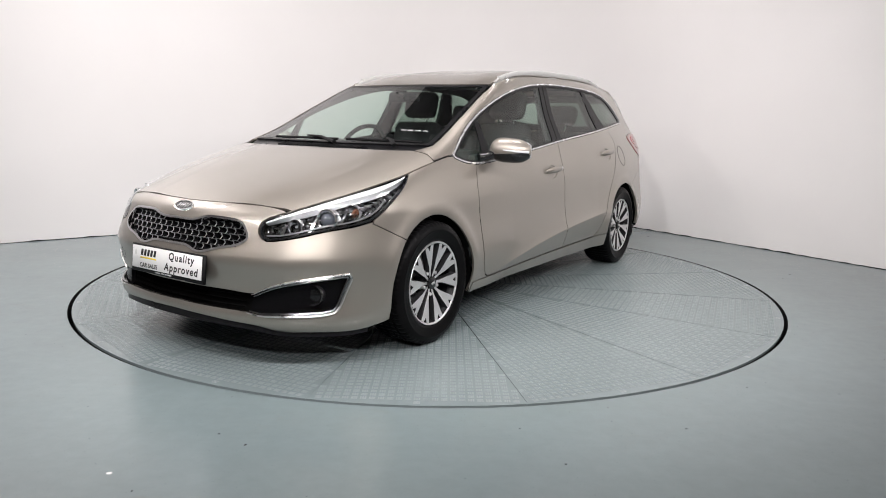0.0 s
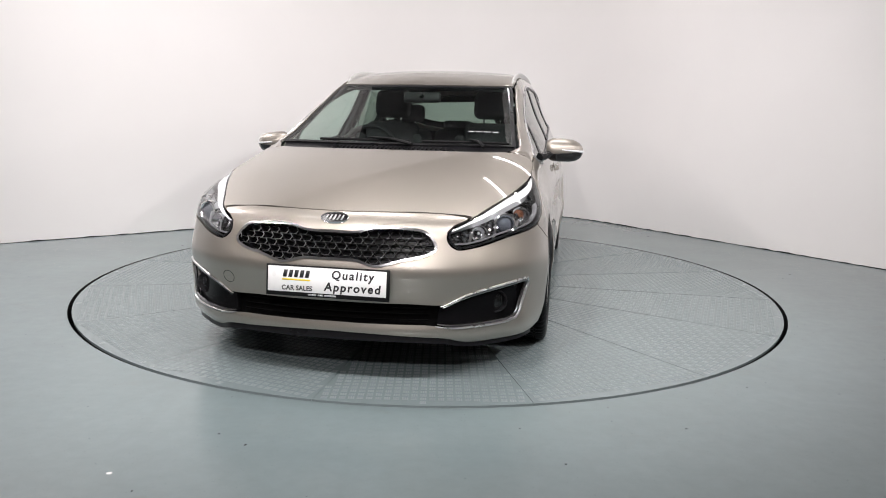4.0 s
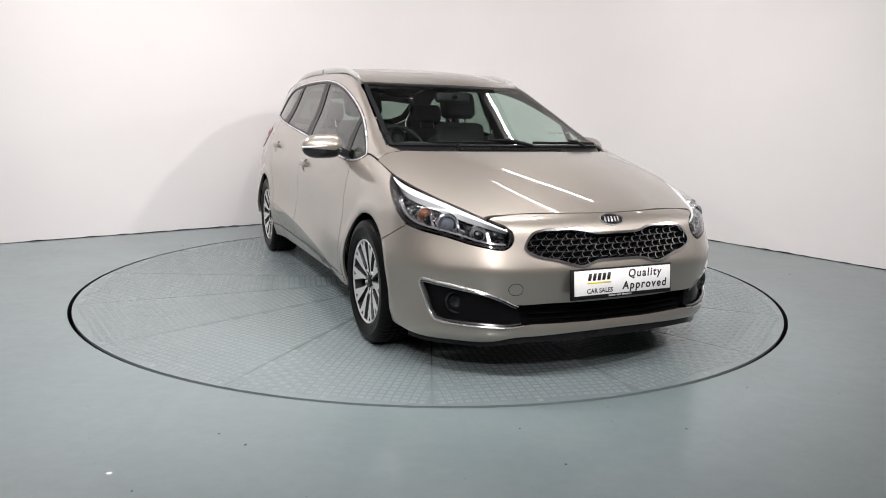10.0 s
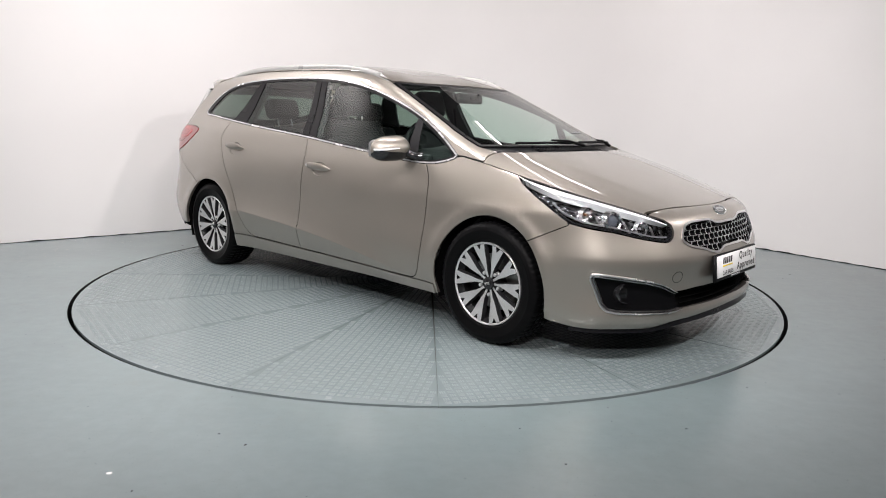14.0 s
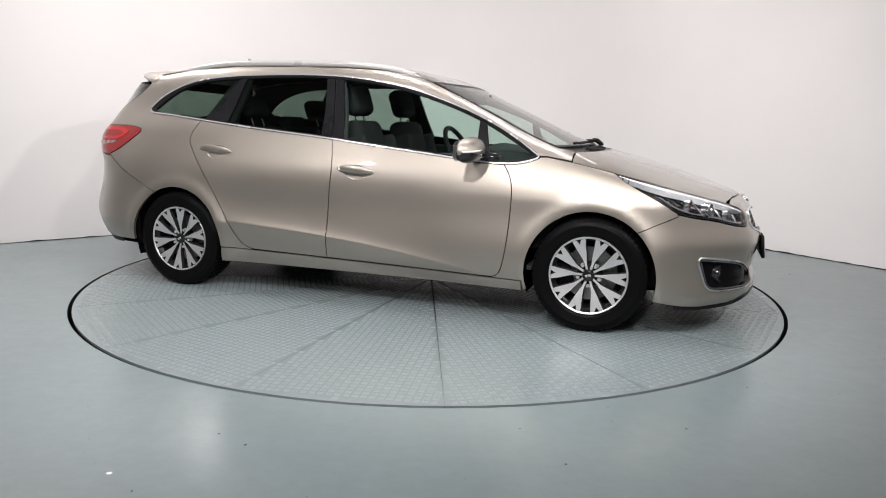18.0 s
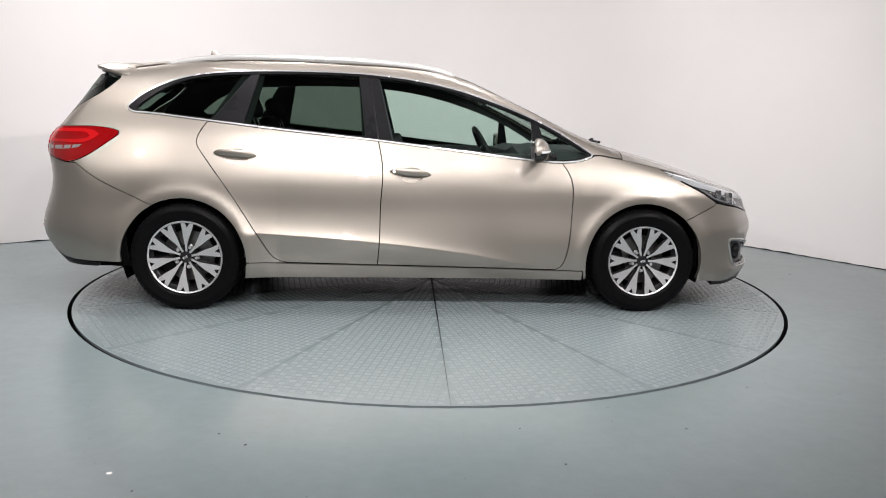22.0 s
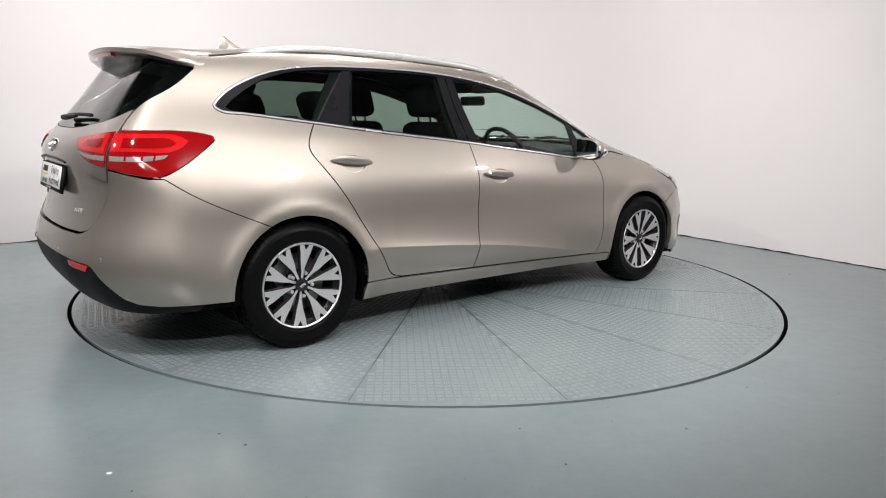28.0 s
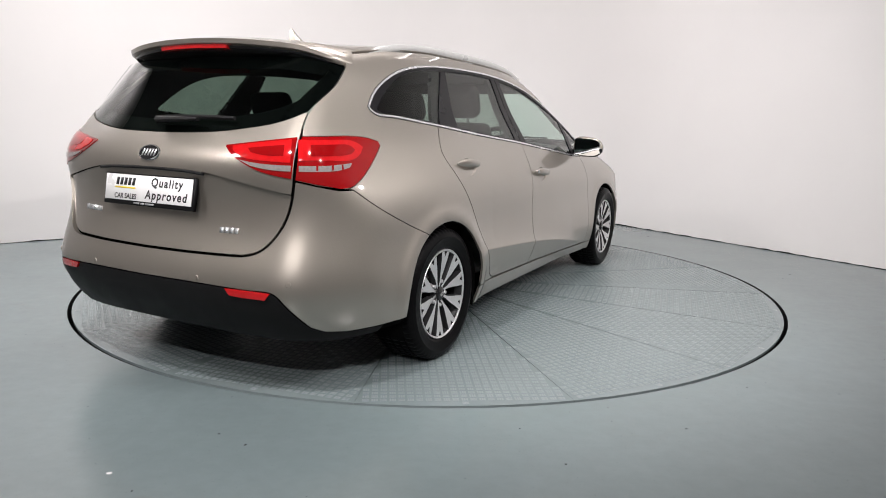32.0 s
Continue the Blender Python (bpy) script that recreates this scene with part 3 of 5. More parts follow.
def block(sx, sy, sz, r=0.01, m=Matrix(), seg=2):
    """A box with rounded edges, centred, as verts and faces."""
    bm = bmesh.new()
    bmesh.ops.create_cube(bm, size=1, matrix=Matrix.Diagonal((sx, sy, sz, 1)))
    if r:
        bmesh.ops.bevel(bm, geom=bm.edges[:], offset=r, segments=seg, affect="EDGES", profile=0.5)
    bm.verts.index_update()
    out = [m @ v.co for v in bm.verts], [tuple(v.index for v in f.verts) for f in bm.faces]
    bm.free()
    return out


def prism(outline, depth, m=Matrix(), bevel=0.0):
    """A flat outline in x, y, pushed down by depth; its rim may be bevelled."""
    p = np.array(outline, float)
    rings = []
    if bevel:
        rings.append([m @ Vector((*q, 0)) for q in inset(p, bevel)])
        p = np.array(outline, float)
    rings.append([m @ Vector((*q, -bevel)) for q in p])
    rings.append([m @ Vector((*q, -depth)) for q in p])
    return loft(rings)


def seat_on(p, n, up=(0, 0, 1)):
    """A pose at p whose z axis is n and whose y axis leans towards up."""
    n = Vector(n).normalized()
    x = Vector(up).cross(n).normalized()
    y = n.cross(x)
    return Matrix(((x.x, y.x, n.x, p[0]), (x.y, y.y, n.y, p[1]), (x.z, y.z, n.z, p[2]), (0, 0, 0, 1)))


def hull_at(framing, u, v, s=1, lift=0.0):
    o, w = framing(np.array([[u, v]], float), s)
    p = meet(o, w)
    n = hull_normal(p)[0]
    return p[0] + n * lift, n


def hull_many(framing, uv, s=1, lift=0.0):
    o, w = framing(np.array(uv, float), s)
    p = meet(o, w)
    n = hull_normal(p)
    return p + n * lift, n


def on_top(x, y):
    o = np.array([[x, y, 0.3]], float)
    return float(meet(o, np.array([[0, 0, 1.0]]))[0][2])


def lettering(text, size, mat, parent, m, name="lettering", slant=0.0, space=1.0):
    cu = bpy.data.curves.new("letters", "FONT")
    cu.body, cu.size, cu.align_x, cu.align_y, cu.shear, cu.space_character = text, size, "CENTER", "CENTER", slant, space
    cu.offset = size * 0.028
    tmp = bpy.data.objects.new("letters", cu)
    me = bpy.data.meshes.new_from_object(tmp)
    bpy.data.objects.remove(tmp)
    me.materials.clear()
    me.materials.append(mat)
    me.transform(m)
    ob = new(name, me)
    ob.parent = parent
    return ob


# ---- the car ----
car = new("estate_car")
tagged(car, "clean bronze-beige metallic estate car parked on the turntable", "car")
SIDES = ((1, "left"), (-1, "right"))
WHEEL_X, HUB_Z, ARCH_R = 1.325, 0.300, 0.345


def arch(x, a0, a1, r=ARCH_R, n=28):
    return [(x + r * math.cos(radians(a)), HUB_Z + r * math.sin(radians(a))) for a in np.linspace(a0, a1, n)]


def laid(framing, pts, onto):
    """An outline drawn in one view, as another view sees it."""
    p = hull_many(framing, pts)[0]
    if onto == "side":
        return [(float(q[0]), float(q[2])) for q in p]
    if onto == "top":
        return [(float(q[0]), float(abs(q[1]))) for q in p]
    sign = 1 if onto == "nose" else -1
    return [(0.9 * math.atan2(abs(q[1]), sign * q[0] - 1.2), float(q[2])) for q in p]


# lamps and tailgate: metres round the nose or the tail, height
LAMP = (curve([(1.161, 0.848), (1.03, 0.821), (0.90, 0.790), (0.77, 0.758), (0.646, 0.727), (0.539, 0.694), (0.475, 0.672)]) + curve([(0.449, 0.652), (0.442, 0.625), (0.455, 0.594), (0.475, 0.582)])
        + curve([(0.50, 0.583), (0.60, 0.601), (0.70, 0.625), (0.80, 0.641), (0.885, 0.664), (0.945, 0.705), (1.061, 0.778), (1.12, 0.815)]))
GATE = curve([(0.773, 1.306), (0.70, 1.215), (0.608, 1.122), (0.580, 1.032), (0.566, 0.95), (0.560, 0.869), (0.540, 0.745), (0.49, 0.645), (0.445, 0.603), (0.40, 0.588)]) + [(0.2, 0.584), (0.0, 0.582)]
LAMP_IN = curve([(0.336, 0.990), (0.45, 1.007), (0.574, 1.025)]) + [(0.563, 0.93), (0.557, 0.873)] + curve([(0.557, 0.873), (0.478, 0.891), (0.405, 0.924), (0.355, 0.960), (0.334, 0.982)])[1:]
LAMP_OUT = curve([(0.583, 1.026), (0.70, 1.029), (0.84, 1.020), (0.885, 1.008)]) + curve([(0.893, 0.990), (0.815, 0.902), (0.765, 0.855), (0.735, 0.838), (0.700, 0.834)]) + [(0.63, 0.852), (0.565, 0.870), (0.571, 0.93)]
SEAM_NOSE = [(1.560, 0.553), (1.66, 0.601), (1.754, 0.646)]
SEAM_TAIL = curve([(-1.487, 0.605), (-1.63, 0.667), (-1.748, 0.721), (-1.84, 0.772), (-1.922, 0.828)])

# outlines on the side: x, z
DLO_TOP = curve([(-1.664, 1.148), (-1.620, 1.192), (-1.500, 1.266), (-1.364, 1.316), (-1.233, 1.342), (-1.103, 1.356), (-0.95, 1.365), (-0.612, 1.371),
                 (-0.298, 1.362), (-0.114, 1.345), (0.052, 1.320), (0.219, 1.284), (0.386, 1.234), (0.553, 1.174), (0.72, 1.102), (0.884, 1.012), (1.019, 0.924)])
DLO_LOW = curve([(1.019, 0.910), (0.944, 0.885), (0.828, 0.872), (0.68, 0.879), (0.386, 0.910), (0.061, 0.944), (-0.238, 0.977), (-0.588, 1.009),
                 (-0.912, 1.040), (-1.199, 1.071), (-1.406, 1.093), (-1.58, 1.108), (-1.635, 1.116), (-1.660, 1.132)])
GLASS_TOP = curve([(-1.612, 1.140), (-1.53, 1.205), (-1.43, 1.264), (-1.30, 1.308), (-1.04, 1.338), (-0.61, 1.350), (-0.298, 1.341), (0.05, 1.298),
                   (0.386, 1.211), (0.72, 1.080), (0.88, 0.990), (0.985, 0.928)])
GLASS_LOW = curve([(0.985, 0.918), (0.93, 0.902), (0.83, 0.889), (0.68, 0.895), (0.386, 0.927), (0.061, 0.960), (-0.238, 0.993), (-0.588, 1.025),
                   (-0.912, 1.056), (-1.199, 1.087), (-1.406, 1.107), (-1.585, 1.121)])


def between(line, x0, x1):
    """The stretch of a line from x0 to x1, in that order, with both ends on it."""
    p = np.array(line)
    p = p[np.argsort(p[:, 0])]
    z = lambda x: float(np.interp(x, p[:, 0], p[:, 1]))
    lo, hi = min(x0, x1), max(x0, x1)
    mid = [tuple(q) for q in p if lo + 0.004 < q[0] < hi - 0.004]
    out = [(lo, z(lo)), *mid, (hi, z(hi))]
    return out if x0 < x1 else out[::-1]


DOOR_FRONT = curve([(0.828, 0.872), (0.868, 0.81), (0.886, 0.746), (0.888, 0.647), (0.876, 0.45), (0.856, 0.33), (0.825, 0.268), (0.795, 0.254)])
DOOR_MID = curve([(-0.238, 0.977), (-0.222, 0.90), (-0.212, 0.82), (-0.222, 0.63), (-0.226, 0.45), (-0.232, 0.35), (-0.240, 0.272)])
DOOR_BACK = curve([(-1.199, 1.071), (-1.242, 1.000), (-1.252, 0.960), (-1.219, 0.895), (-1.083, 0.710), (-0.96, 0.52), (-0.872, 0.380), (-0.815, 0.305), (-0.750, 0.284)])
front_door_line = between(DLO_LOW, -0.238, 0.828) + DOOR_FRONT[1:] + DOOR_MID[::-1][:-1]
rear_door_line = between(DLO_LOW, -1.199, -0.238) + DOOR_MID[1:] + DOOR_BACK[::-1][:-1]
LAMP_BACK = laid(frame_nose, LAMP[min(range(len(LAMP)), key=lambda i: abs(LAMP[i][0] - 0.885) + abs(LAMP[i][1] - 0.664)):] + LAMP[:1], "side")
wing_line = ([(1.019, 0.916), (1.06, 0.918), (1.192, 0.896), (1.377, 0.858)] + LAMP_BACK[::-1] + SEAM_NOSE[::-1]
             + arch(WHEEL_X, 47, 197)[1:] + [(0.975, 0.19), (0.965, 0.247), (0.80, 0.249)] + DOOR_FRONT[::-1] + between(DLO_LOW, 0.83, 1.015))
sill_line = [(0.965, 0.188), (0.962, 0.244), (0.80, 0.247)] + [(-0.24, 0.266), (-0.75, 0.277), (-0.80, 0.279), (-0.90, 0.2815), (-0.9775, 0.2825), (-0.985, 0.25), (-0.993, 0.19)]


def roof_edge(x):
    """How far from the middle the roof and the windscreen end."""
    return float(np.interp(x, [-1.72, -0.2, 0.31, 0.7, 1.09, 1.20], [0.572, 0.572, 0.562, 0.612, 0.664, 0.600]))


ROOF_X = [-1.70, -1.4, -1.0, -0.6, -0.2, 0.0, 0.15, 0.31, 0.45, 0.6, 0.75, 0.9, 1.0, 1.09, 1.15, 1.19]
upper = [(x, on_top(x, roof_edge(x))) for x in ROOF_X]
frame_line = ([(1.192, 0.899), (1.06, 0.921), (1.019, 0.922)] + DLO_TOP[::-1] + between(DLO_LOW, -1.660, -1.199) + DOOR_BACK[1:] + [(-0.80, 0.281), (-0.90, 0.2835)]
              + arch(-WHEEL_X, -2.5, 118) + SEAM_TAIL[1:] + laid(frame_tail, [p for p in LAMP_OUT if p[1] > 0.837 or p[0] > 0.72][::-1][1:], "side")
              + laid(frame_tail, [p for p in GATE if p[1] > 1.032][::-1], "side") + upper)

GRIP_FRONT, GRIP_REAR = (-0.055, 0.803), (-1.035, 0.890)


def bowl_line(x, z, k=1.0):
    """The rim of the hollow behind a door handle."""
    return [(x + 0.008 + 0.070 * k * math.cos(a), z - 0.010 + 0.042 * k * math.sin(a)) for a in np.linspace(0, 2 * math.pi, 29)[:-1]]


CREASE = [[(x, float(crease_line(x)) + d) for x in np.linspace(-1.05, 0.86, 60)] for d in (-0.022, -0.005, 0.005, 0.022)]
for s, hand in SIDES:
    wing = skin("front_wing", frame_side, inset(wing_line, 0.0025), PAINT, car, s=s, step=0.03)
    frame_ob = skin("body_side", frame_side, inset(frame_line, 0.0025), PAINT, car, s=s, step=0.03)
    skin("sill", frame_side, inset(sill_line, 0.0015), PAINT, car, s=s, step=0.03)
    fdoor = skin("front_door", frame_side, inset(front_door_line, 0.003), PAINT, car, holes=[bowl_line(*GRIP_FRONT)], s=s, step=0.022, folds=CREASE)
    rdoor = skin("rear_door", frame_side, inset(rear_door_line, 0.003), PAINT, car, holes=[bowl_line(*GRIP_REAR)], s=s, step=0.022, folds=CREASE)
    ring = DLO_TOP + DLO_LOW[1:]
    hole = GLASS_TOP + GLASS_LOW[1:]
    skin("window_trim", frame_side, ring, BRIGHT, frame_ob, holes=[inset(ring, 0.0085)], s=s, step=0.02, lift=0.004, label="bright chrome strip round the side windows")
    skin("window_seal", frame_side, inset(ring, 0.0075), TRIM, frame_ob, holes=[hole], s=s, step=0.02, lift=0.0015, flange=0.005, label="black rubber seal round the side windows")

    def pane(name, top0, top1, low0, low1, mat, parent, lift, label):
        line = between(GLASS_LOW, low0, low1) + between(GLASS_TOP, top1, top0)
        return skin(name, frame_side, inset(line, 0.0015), mat, parent, s=s, step=0.03, lift=lift, flange=0.006, label=label, even=1)

    quarter = between(GLASS_LOW, -1.585, -1.178) + between(GLASS_TOP, -0.978, -1.612)
    skin("window", frame_side, inset(quarter, 0.0015), DARK_GLASS, frame_ob, s=s, step=0.03, lift=-0.003, flange=0.004, label="dark-tinted rear quarter window", even=1)
    pane("pillar_trim", -0.972, -0.925, -1.172, -1.000, TRIM, rdoor, 0.0, "black door pillar trim")
    pane("window", -0.925, -0.355, -1.000, -0.312, DARK_GLASS, rdoor, -0.004, "dark-tinted rear door window")
    pane("pillar_trim", -0.355, -0.300, -0.312, -0.242, TRIM, rdoor, 0.0, "black door pillar trim")
    pane("pillar_trim", -0.294, -0.243, -0.236, -0.160, TRIM, fdoor, 0.0, "black door pillar trim")
    pane("window", -0.243, 0.650, -0.160, 0.660, CLEAR_GLASS, fdoor, -0.004, "lightly tinted front door window")
    pane("pillar_trim", 0.650, 0.700, 0.660, 0.750, TRIM, fdoor, 0.0, "black window divider")
    corner = between(GLASS_LOW, 0.750, 0.985) + between(GLASS_TOP, 0.985, 0.700)
    skin("window", frame_side, inset(corner, 0.0015), CLEAR_GLASS, wing, s=s, step=0.03, lift=-0.003, flange=0.004, label="small triangular front quarter window")

# outlines from above: x, y
LAMP_TOP = LAMP[:31]
bonnet_half = (curve([(2.072, 0.0), (2.050, 0.224), (2.020, 0.36), (2.000, 0.47), (1.985, 0.530)]) + [(1.985, 0.556)]
               + laid(frame_nose, [p for p in LAMP[::-1] if p[1] > 0.693 and p in LAMP_TOP], "top") + [(1.377, 0.762), (1.194, 0.757), (1.198, 0.602)]
               + curve([(1.205, 0.590), (1.232, 0.509), (1.272, 0.34), (1.297, 0.177), (1.304, 0.0)]))
bonnet_line = bonnet_half + [(x, -y) for x, y in bonnet_half[::-1] if y > 1e-6]
FOLD = [[(x, k * (float(np.interp(x, [1.15, 1.9, 2.1], [0.505, 0.365, 0.330])) + d)) for x in np.linspace(1.18, 2.02, 30)] for k in (1, -1) for d in (-0.02, 0.0, 0.02)]
bonnet = skin("bonnet", frame_top, inset(bonnet_line, 0.002), PAINT, car, step=0.028, folds=FOLD, even=3, relief=fold_height)
cowl_half = curve([(1.290, 0.0), (1.283, 0.177), (1.258, 0.34), (1.218, 0.509), (1.193, 0.60)]) + curve([(1.085, 0.660), (1.13, 0.52), (1.165, 0.35), (1.19, 0.18), (1.197, 0.0)])
skin("cowl", frame_top, cowl_half + [(x, -y) for x, y in cowl_half[::-1] if y > 1e-6], TRIM, car, step=0.04, lift=-0.012, label="black plastic scuttle panel below the windscreen")
screen_half = curve([(0.396, 0.0), (0.388, 0.2), (0.362, 0.4), (0.318, 0.552)]) + curve([(0.34, 0.567), (0.7, 0.610), (1.085, 0.660)])[1:] + curve([(1.100, 0.650), (1.135, 0.52), (1.170, 0.35), (1.195, 0.18), (1.202, 0.0)])
screen_line = inset(screen_half + [(x, -y) for x, y in screen_half[::-1] if y > 1e-6], 0.003)
inner = [(x, y) for x, y in inset(screen_line, 0.024)]
skin("screen_border", frame_top, screen_line, TRIM, car, holes=[inner], step=0.03, lift=-0.002, label="black printed border of the windscreen")
screen = skin("windscreen", frame_top, inner, SCREEN_GLASS, car, step=0.04, lift=-0.002, flange=0.003, label="clear laminated windscreen", even=1)
marks = []
for y, w in ((0.40, 0.030), (0.44, 0.034), (0.485, 0.036), (0.53, 0.030)):
    q, n = on_top(0.975 - 0.18 * (y - 0.40), y), hull_normal(np.array([[0.96, y, on_top(0.96, y)]]))[0]
    marks.append(moved(prism([(-w / 2, -0.006), (w / 2, -0.006), (w / 2, 0.006), (-w / 2, 0.006)], 0.001), seat_on((0.975 - 0.18 * (y - 0.40), y, q + 0.001), n)))
solid("sticker_bars", join(*marks), FROST, screen, "pale windscreen sticker lettering as plain bars")
roof_half = curve([(0.392, 0.0), (0.384, 0.2), (0.358, 0.4), (0.312, 0.556)]) + [(x, roof_edge(x) - 0.002) for x in (0.2, 0.0, -0.2, -0.6, -1.0, -1.4, -1.70)] + [(-1.705, 0.3), (-1.715, 0.0)]
skin("roof", frame_top, inset(roof_half + [(x, -y) for x, y in roof_half[::-1] if y > 1e-6], 0.002), PAINT, car, step=0.04, even=4)
for s, hand in SIDES:
    path = [(x, s * (roof_edge(x) - 0.004), on_top(x, roof_edge(x) - 0.004) + 0.001) for x in np.linspace(-1.69, 0.28, 24)]
    solid("roof_seal", tube(path, 0.004, 6), PAINT, car, "roof ditch strip in body colour")
    pts = curve([(-1.50, -0.012), (-1.42, 0.0), (-1.28, 0.012), (-0.9, 0.018), (-0.4, 0.018), (0.0, 0.014), (0.16, 0.006), (0.27, -0.010)])
    path = [(x, s * (roof_edge(x) - 0.012), on_top(x, roof_edge(x) - 0.012) + h - 0.007) for x, h in pts]
    rad = [0.008 + 0.005 * min(1, 8 * min(i, len(path) - 1 - i) / len(path)) for i in range(len(path))]
    rail = solid("roof_rail", tube(path, rad, 14, 1.5), RAIL, car, "satin silver roof rail")
    for x in (-1.36, -0.55, 0.14):
        y = s * (roof_edge(x) - 0.012)
        solid("rail_foot", block(0.13, 0.018, 0.022, 0.005, pose(x, y, on_top(x, abs(y)) - 0.004)), RAIL, rail)

# outlines round the front: metres round the nose, height
bumper_half = (curve([(0.0, 0.716), (0.232, 0.718), (0.36, 0.717), (0.477, 0.711), (0.525, 0.703)]) + [(0.541, 0.697), (0.475, 0.674)] + curve([(0.446, 0.653), (0.438, 0.625), (0.452, 0.591), (0.474, 0.578)])
               + curve([(0.50, 0.579), (0.60, 0.597), (0.70, 0.621), (0.80, 0.637), (0.880, 0.655)]) + laid(frame_side, SEAM_NOSE[::-1], "nose")
               + laid(frame_side, arch(WHEEL_X, 46, -17), "nose") + curve([(0.945, 0.194), (0.86, 0.180), (0.767, 0.174), (0.60, 0.176), (0.50, 0.184), (0.44, 0.205), (0.36, 0.214), (0.2, 0.224), (0.0, 0.229)]))
grille_half = curve([(0.0, 0.645), (0.07, 0.644), (0.116, 0.648), (0.165, 0.661), (0.251, 0.664), (0.330, 0.660), (0.365, 0.650), (0.390, 0.622), (0.400, 0.585), (0.366, 0.555), (0.275, 0.532), (0.205, 0.511), (0.165, 0.508), (0.110, 0.525), (0.06, 0.528), (0.0, 0.528)])
fog_line = (curve([(0.43, 0.351), (0.499, 0.388), (0.605, 0.415), (0.70, 0.430), (0.750, 0.4365)]) + curve([(0.777, 0.437), (0.7845, 0.424), (0.779, 0.395), (0.752, 0.322), (0.736, 0.286), (0.718, 0.268)])
            + curve([(0.68, 0.260), (0.618, 0.257), (0.52, 0.256), (0.432, 0.257), (0.392, 0.264)]))
mouth_half = [(0.0, 0.355), (0.30, 0.355), (0.395, 0.350)] + fog_line + [(0.36, 0.268), (0.0, 0.270)]
bumper = skin("front_bumper", frame_nose, inset(mirrored(bumper_half), 0.0018), PAINT, car, holes=[mirrored(grille_half), mirrored(mouth_half)], step=0.026, flange=0.03)

# grille: a chrome ring round a honeycomb of slim bars
gl = np.array(mirrored(grille_half))
skin("grille_surround", frame_nose, gl, CHROME, bumper, holes=[inset(gl, 0.0095)], step=0.012, lift=0.005, flange=0.03, label="polished chrome grille surround")
skin("grille_backing", frame_nose, inset(gl, 0.004), TRIM, bumper, step=0.04, lift=-0.045, flange=0.0, label="black grille backing")
inside = inset(gl, 0.012)
cells = []
CW, CH = 0.0415, 0.0245
for row in range(-4, 5):
    for col in range(-11, 12):
        cu, cv = (col + 0.5 * (row % 2)) * CW, 0.587 + row * CH
        if not inside_poly(np.array([[cu, cv]]), inside)[0]:
            continue
        hexa = [(cu + a * CW, cv + b * CH) for a, b in ((-0.33, 0.5), (0.33, 0.5), (0.5, 0.0), (0.33, -0.5), (-0.33, -0.5), (-0.5, 0.0))]
        cells.append((cu, cv, hexa))
data = []
HEX = ((-0.33, 0.5), (0.33, 0.5), (0.5, 0.0), (0.33, -0.5), (-0.33, -0.5), (-0.5, 0.0))
outer, nrm = hull_many(frame_nose, [q for c in cells for q in c[2]])
small, _ = hull_many(frame_nose, [(c[0] + a * CW * 0.93, c[1] + b * CH * 0.885) for c in cells for a, b in HEX])
for i in range(len(cells)):
    k = slice(6 * i, 6 * i + 6)
    rim, front = outer[k] - nrm[k] * 0.014, small[k] - nrm[k] * 0.010
    verts = [tuple(p) for p in (*rim, *front, *(front - nrm[k] * 0.030))]
    data.append((verts, [(j, (j + 1) % 6, 6 + (j + 1) % 6, 6 + j) for j in range(6)] + [(6 + j, 6 + (j + 1) % 6, 12 + (j + 1) % 6, 12 + j) for j in range(6)]))
comb = tagged(solid("grille_mesh", join(*data), MESH, bumper, "black honeycomb grille with bright cell edges"), kind="stuff")
comb.data.materials.append(TRIM)
for face in comb.data.polygons:
    if face.index % 12 >= 6:
        face.material_index = 1

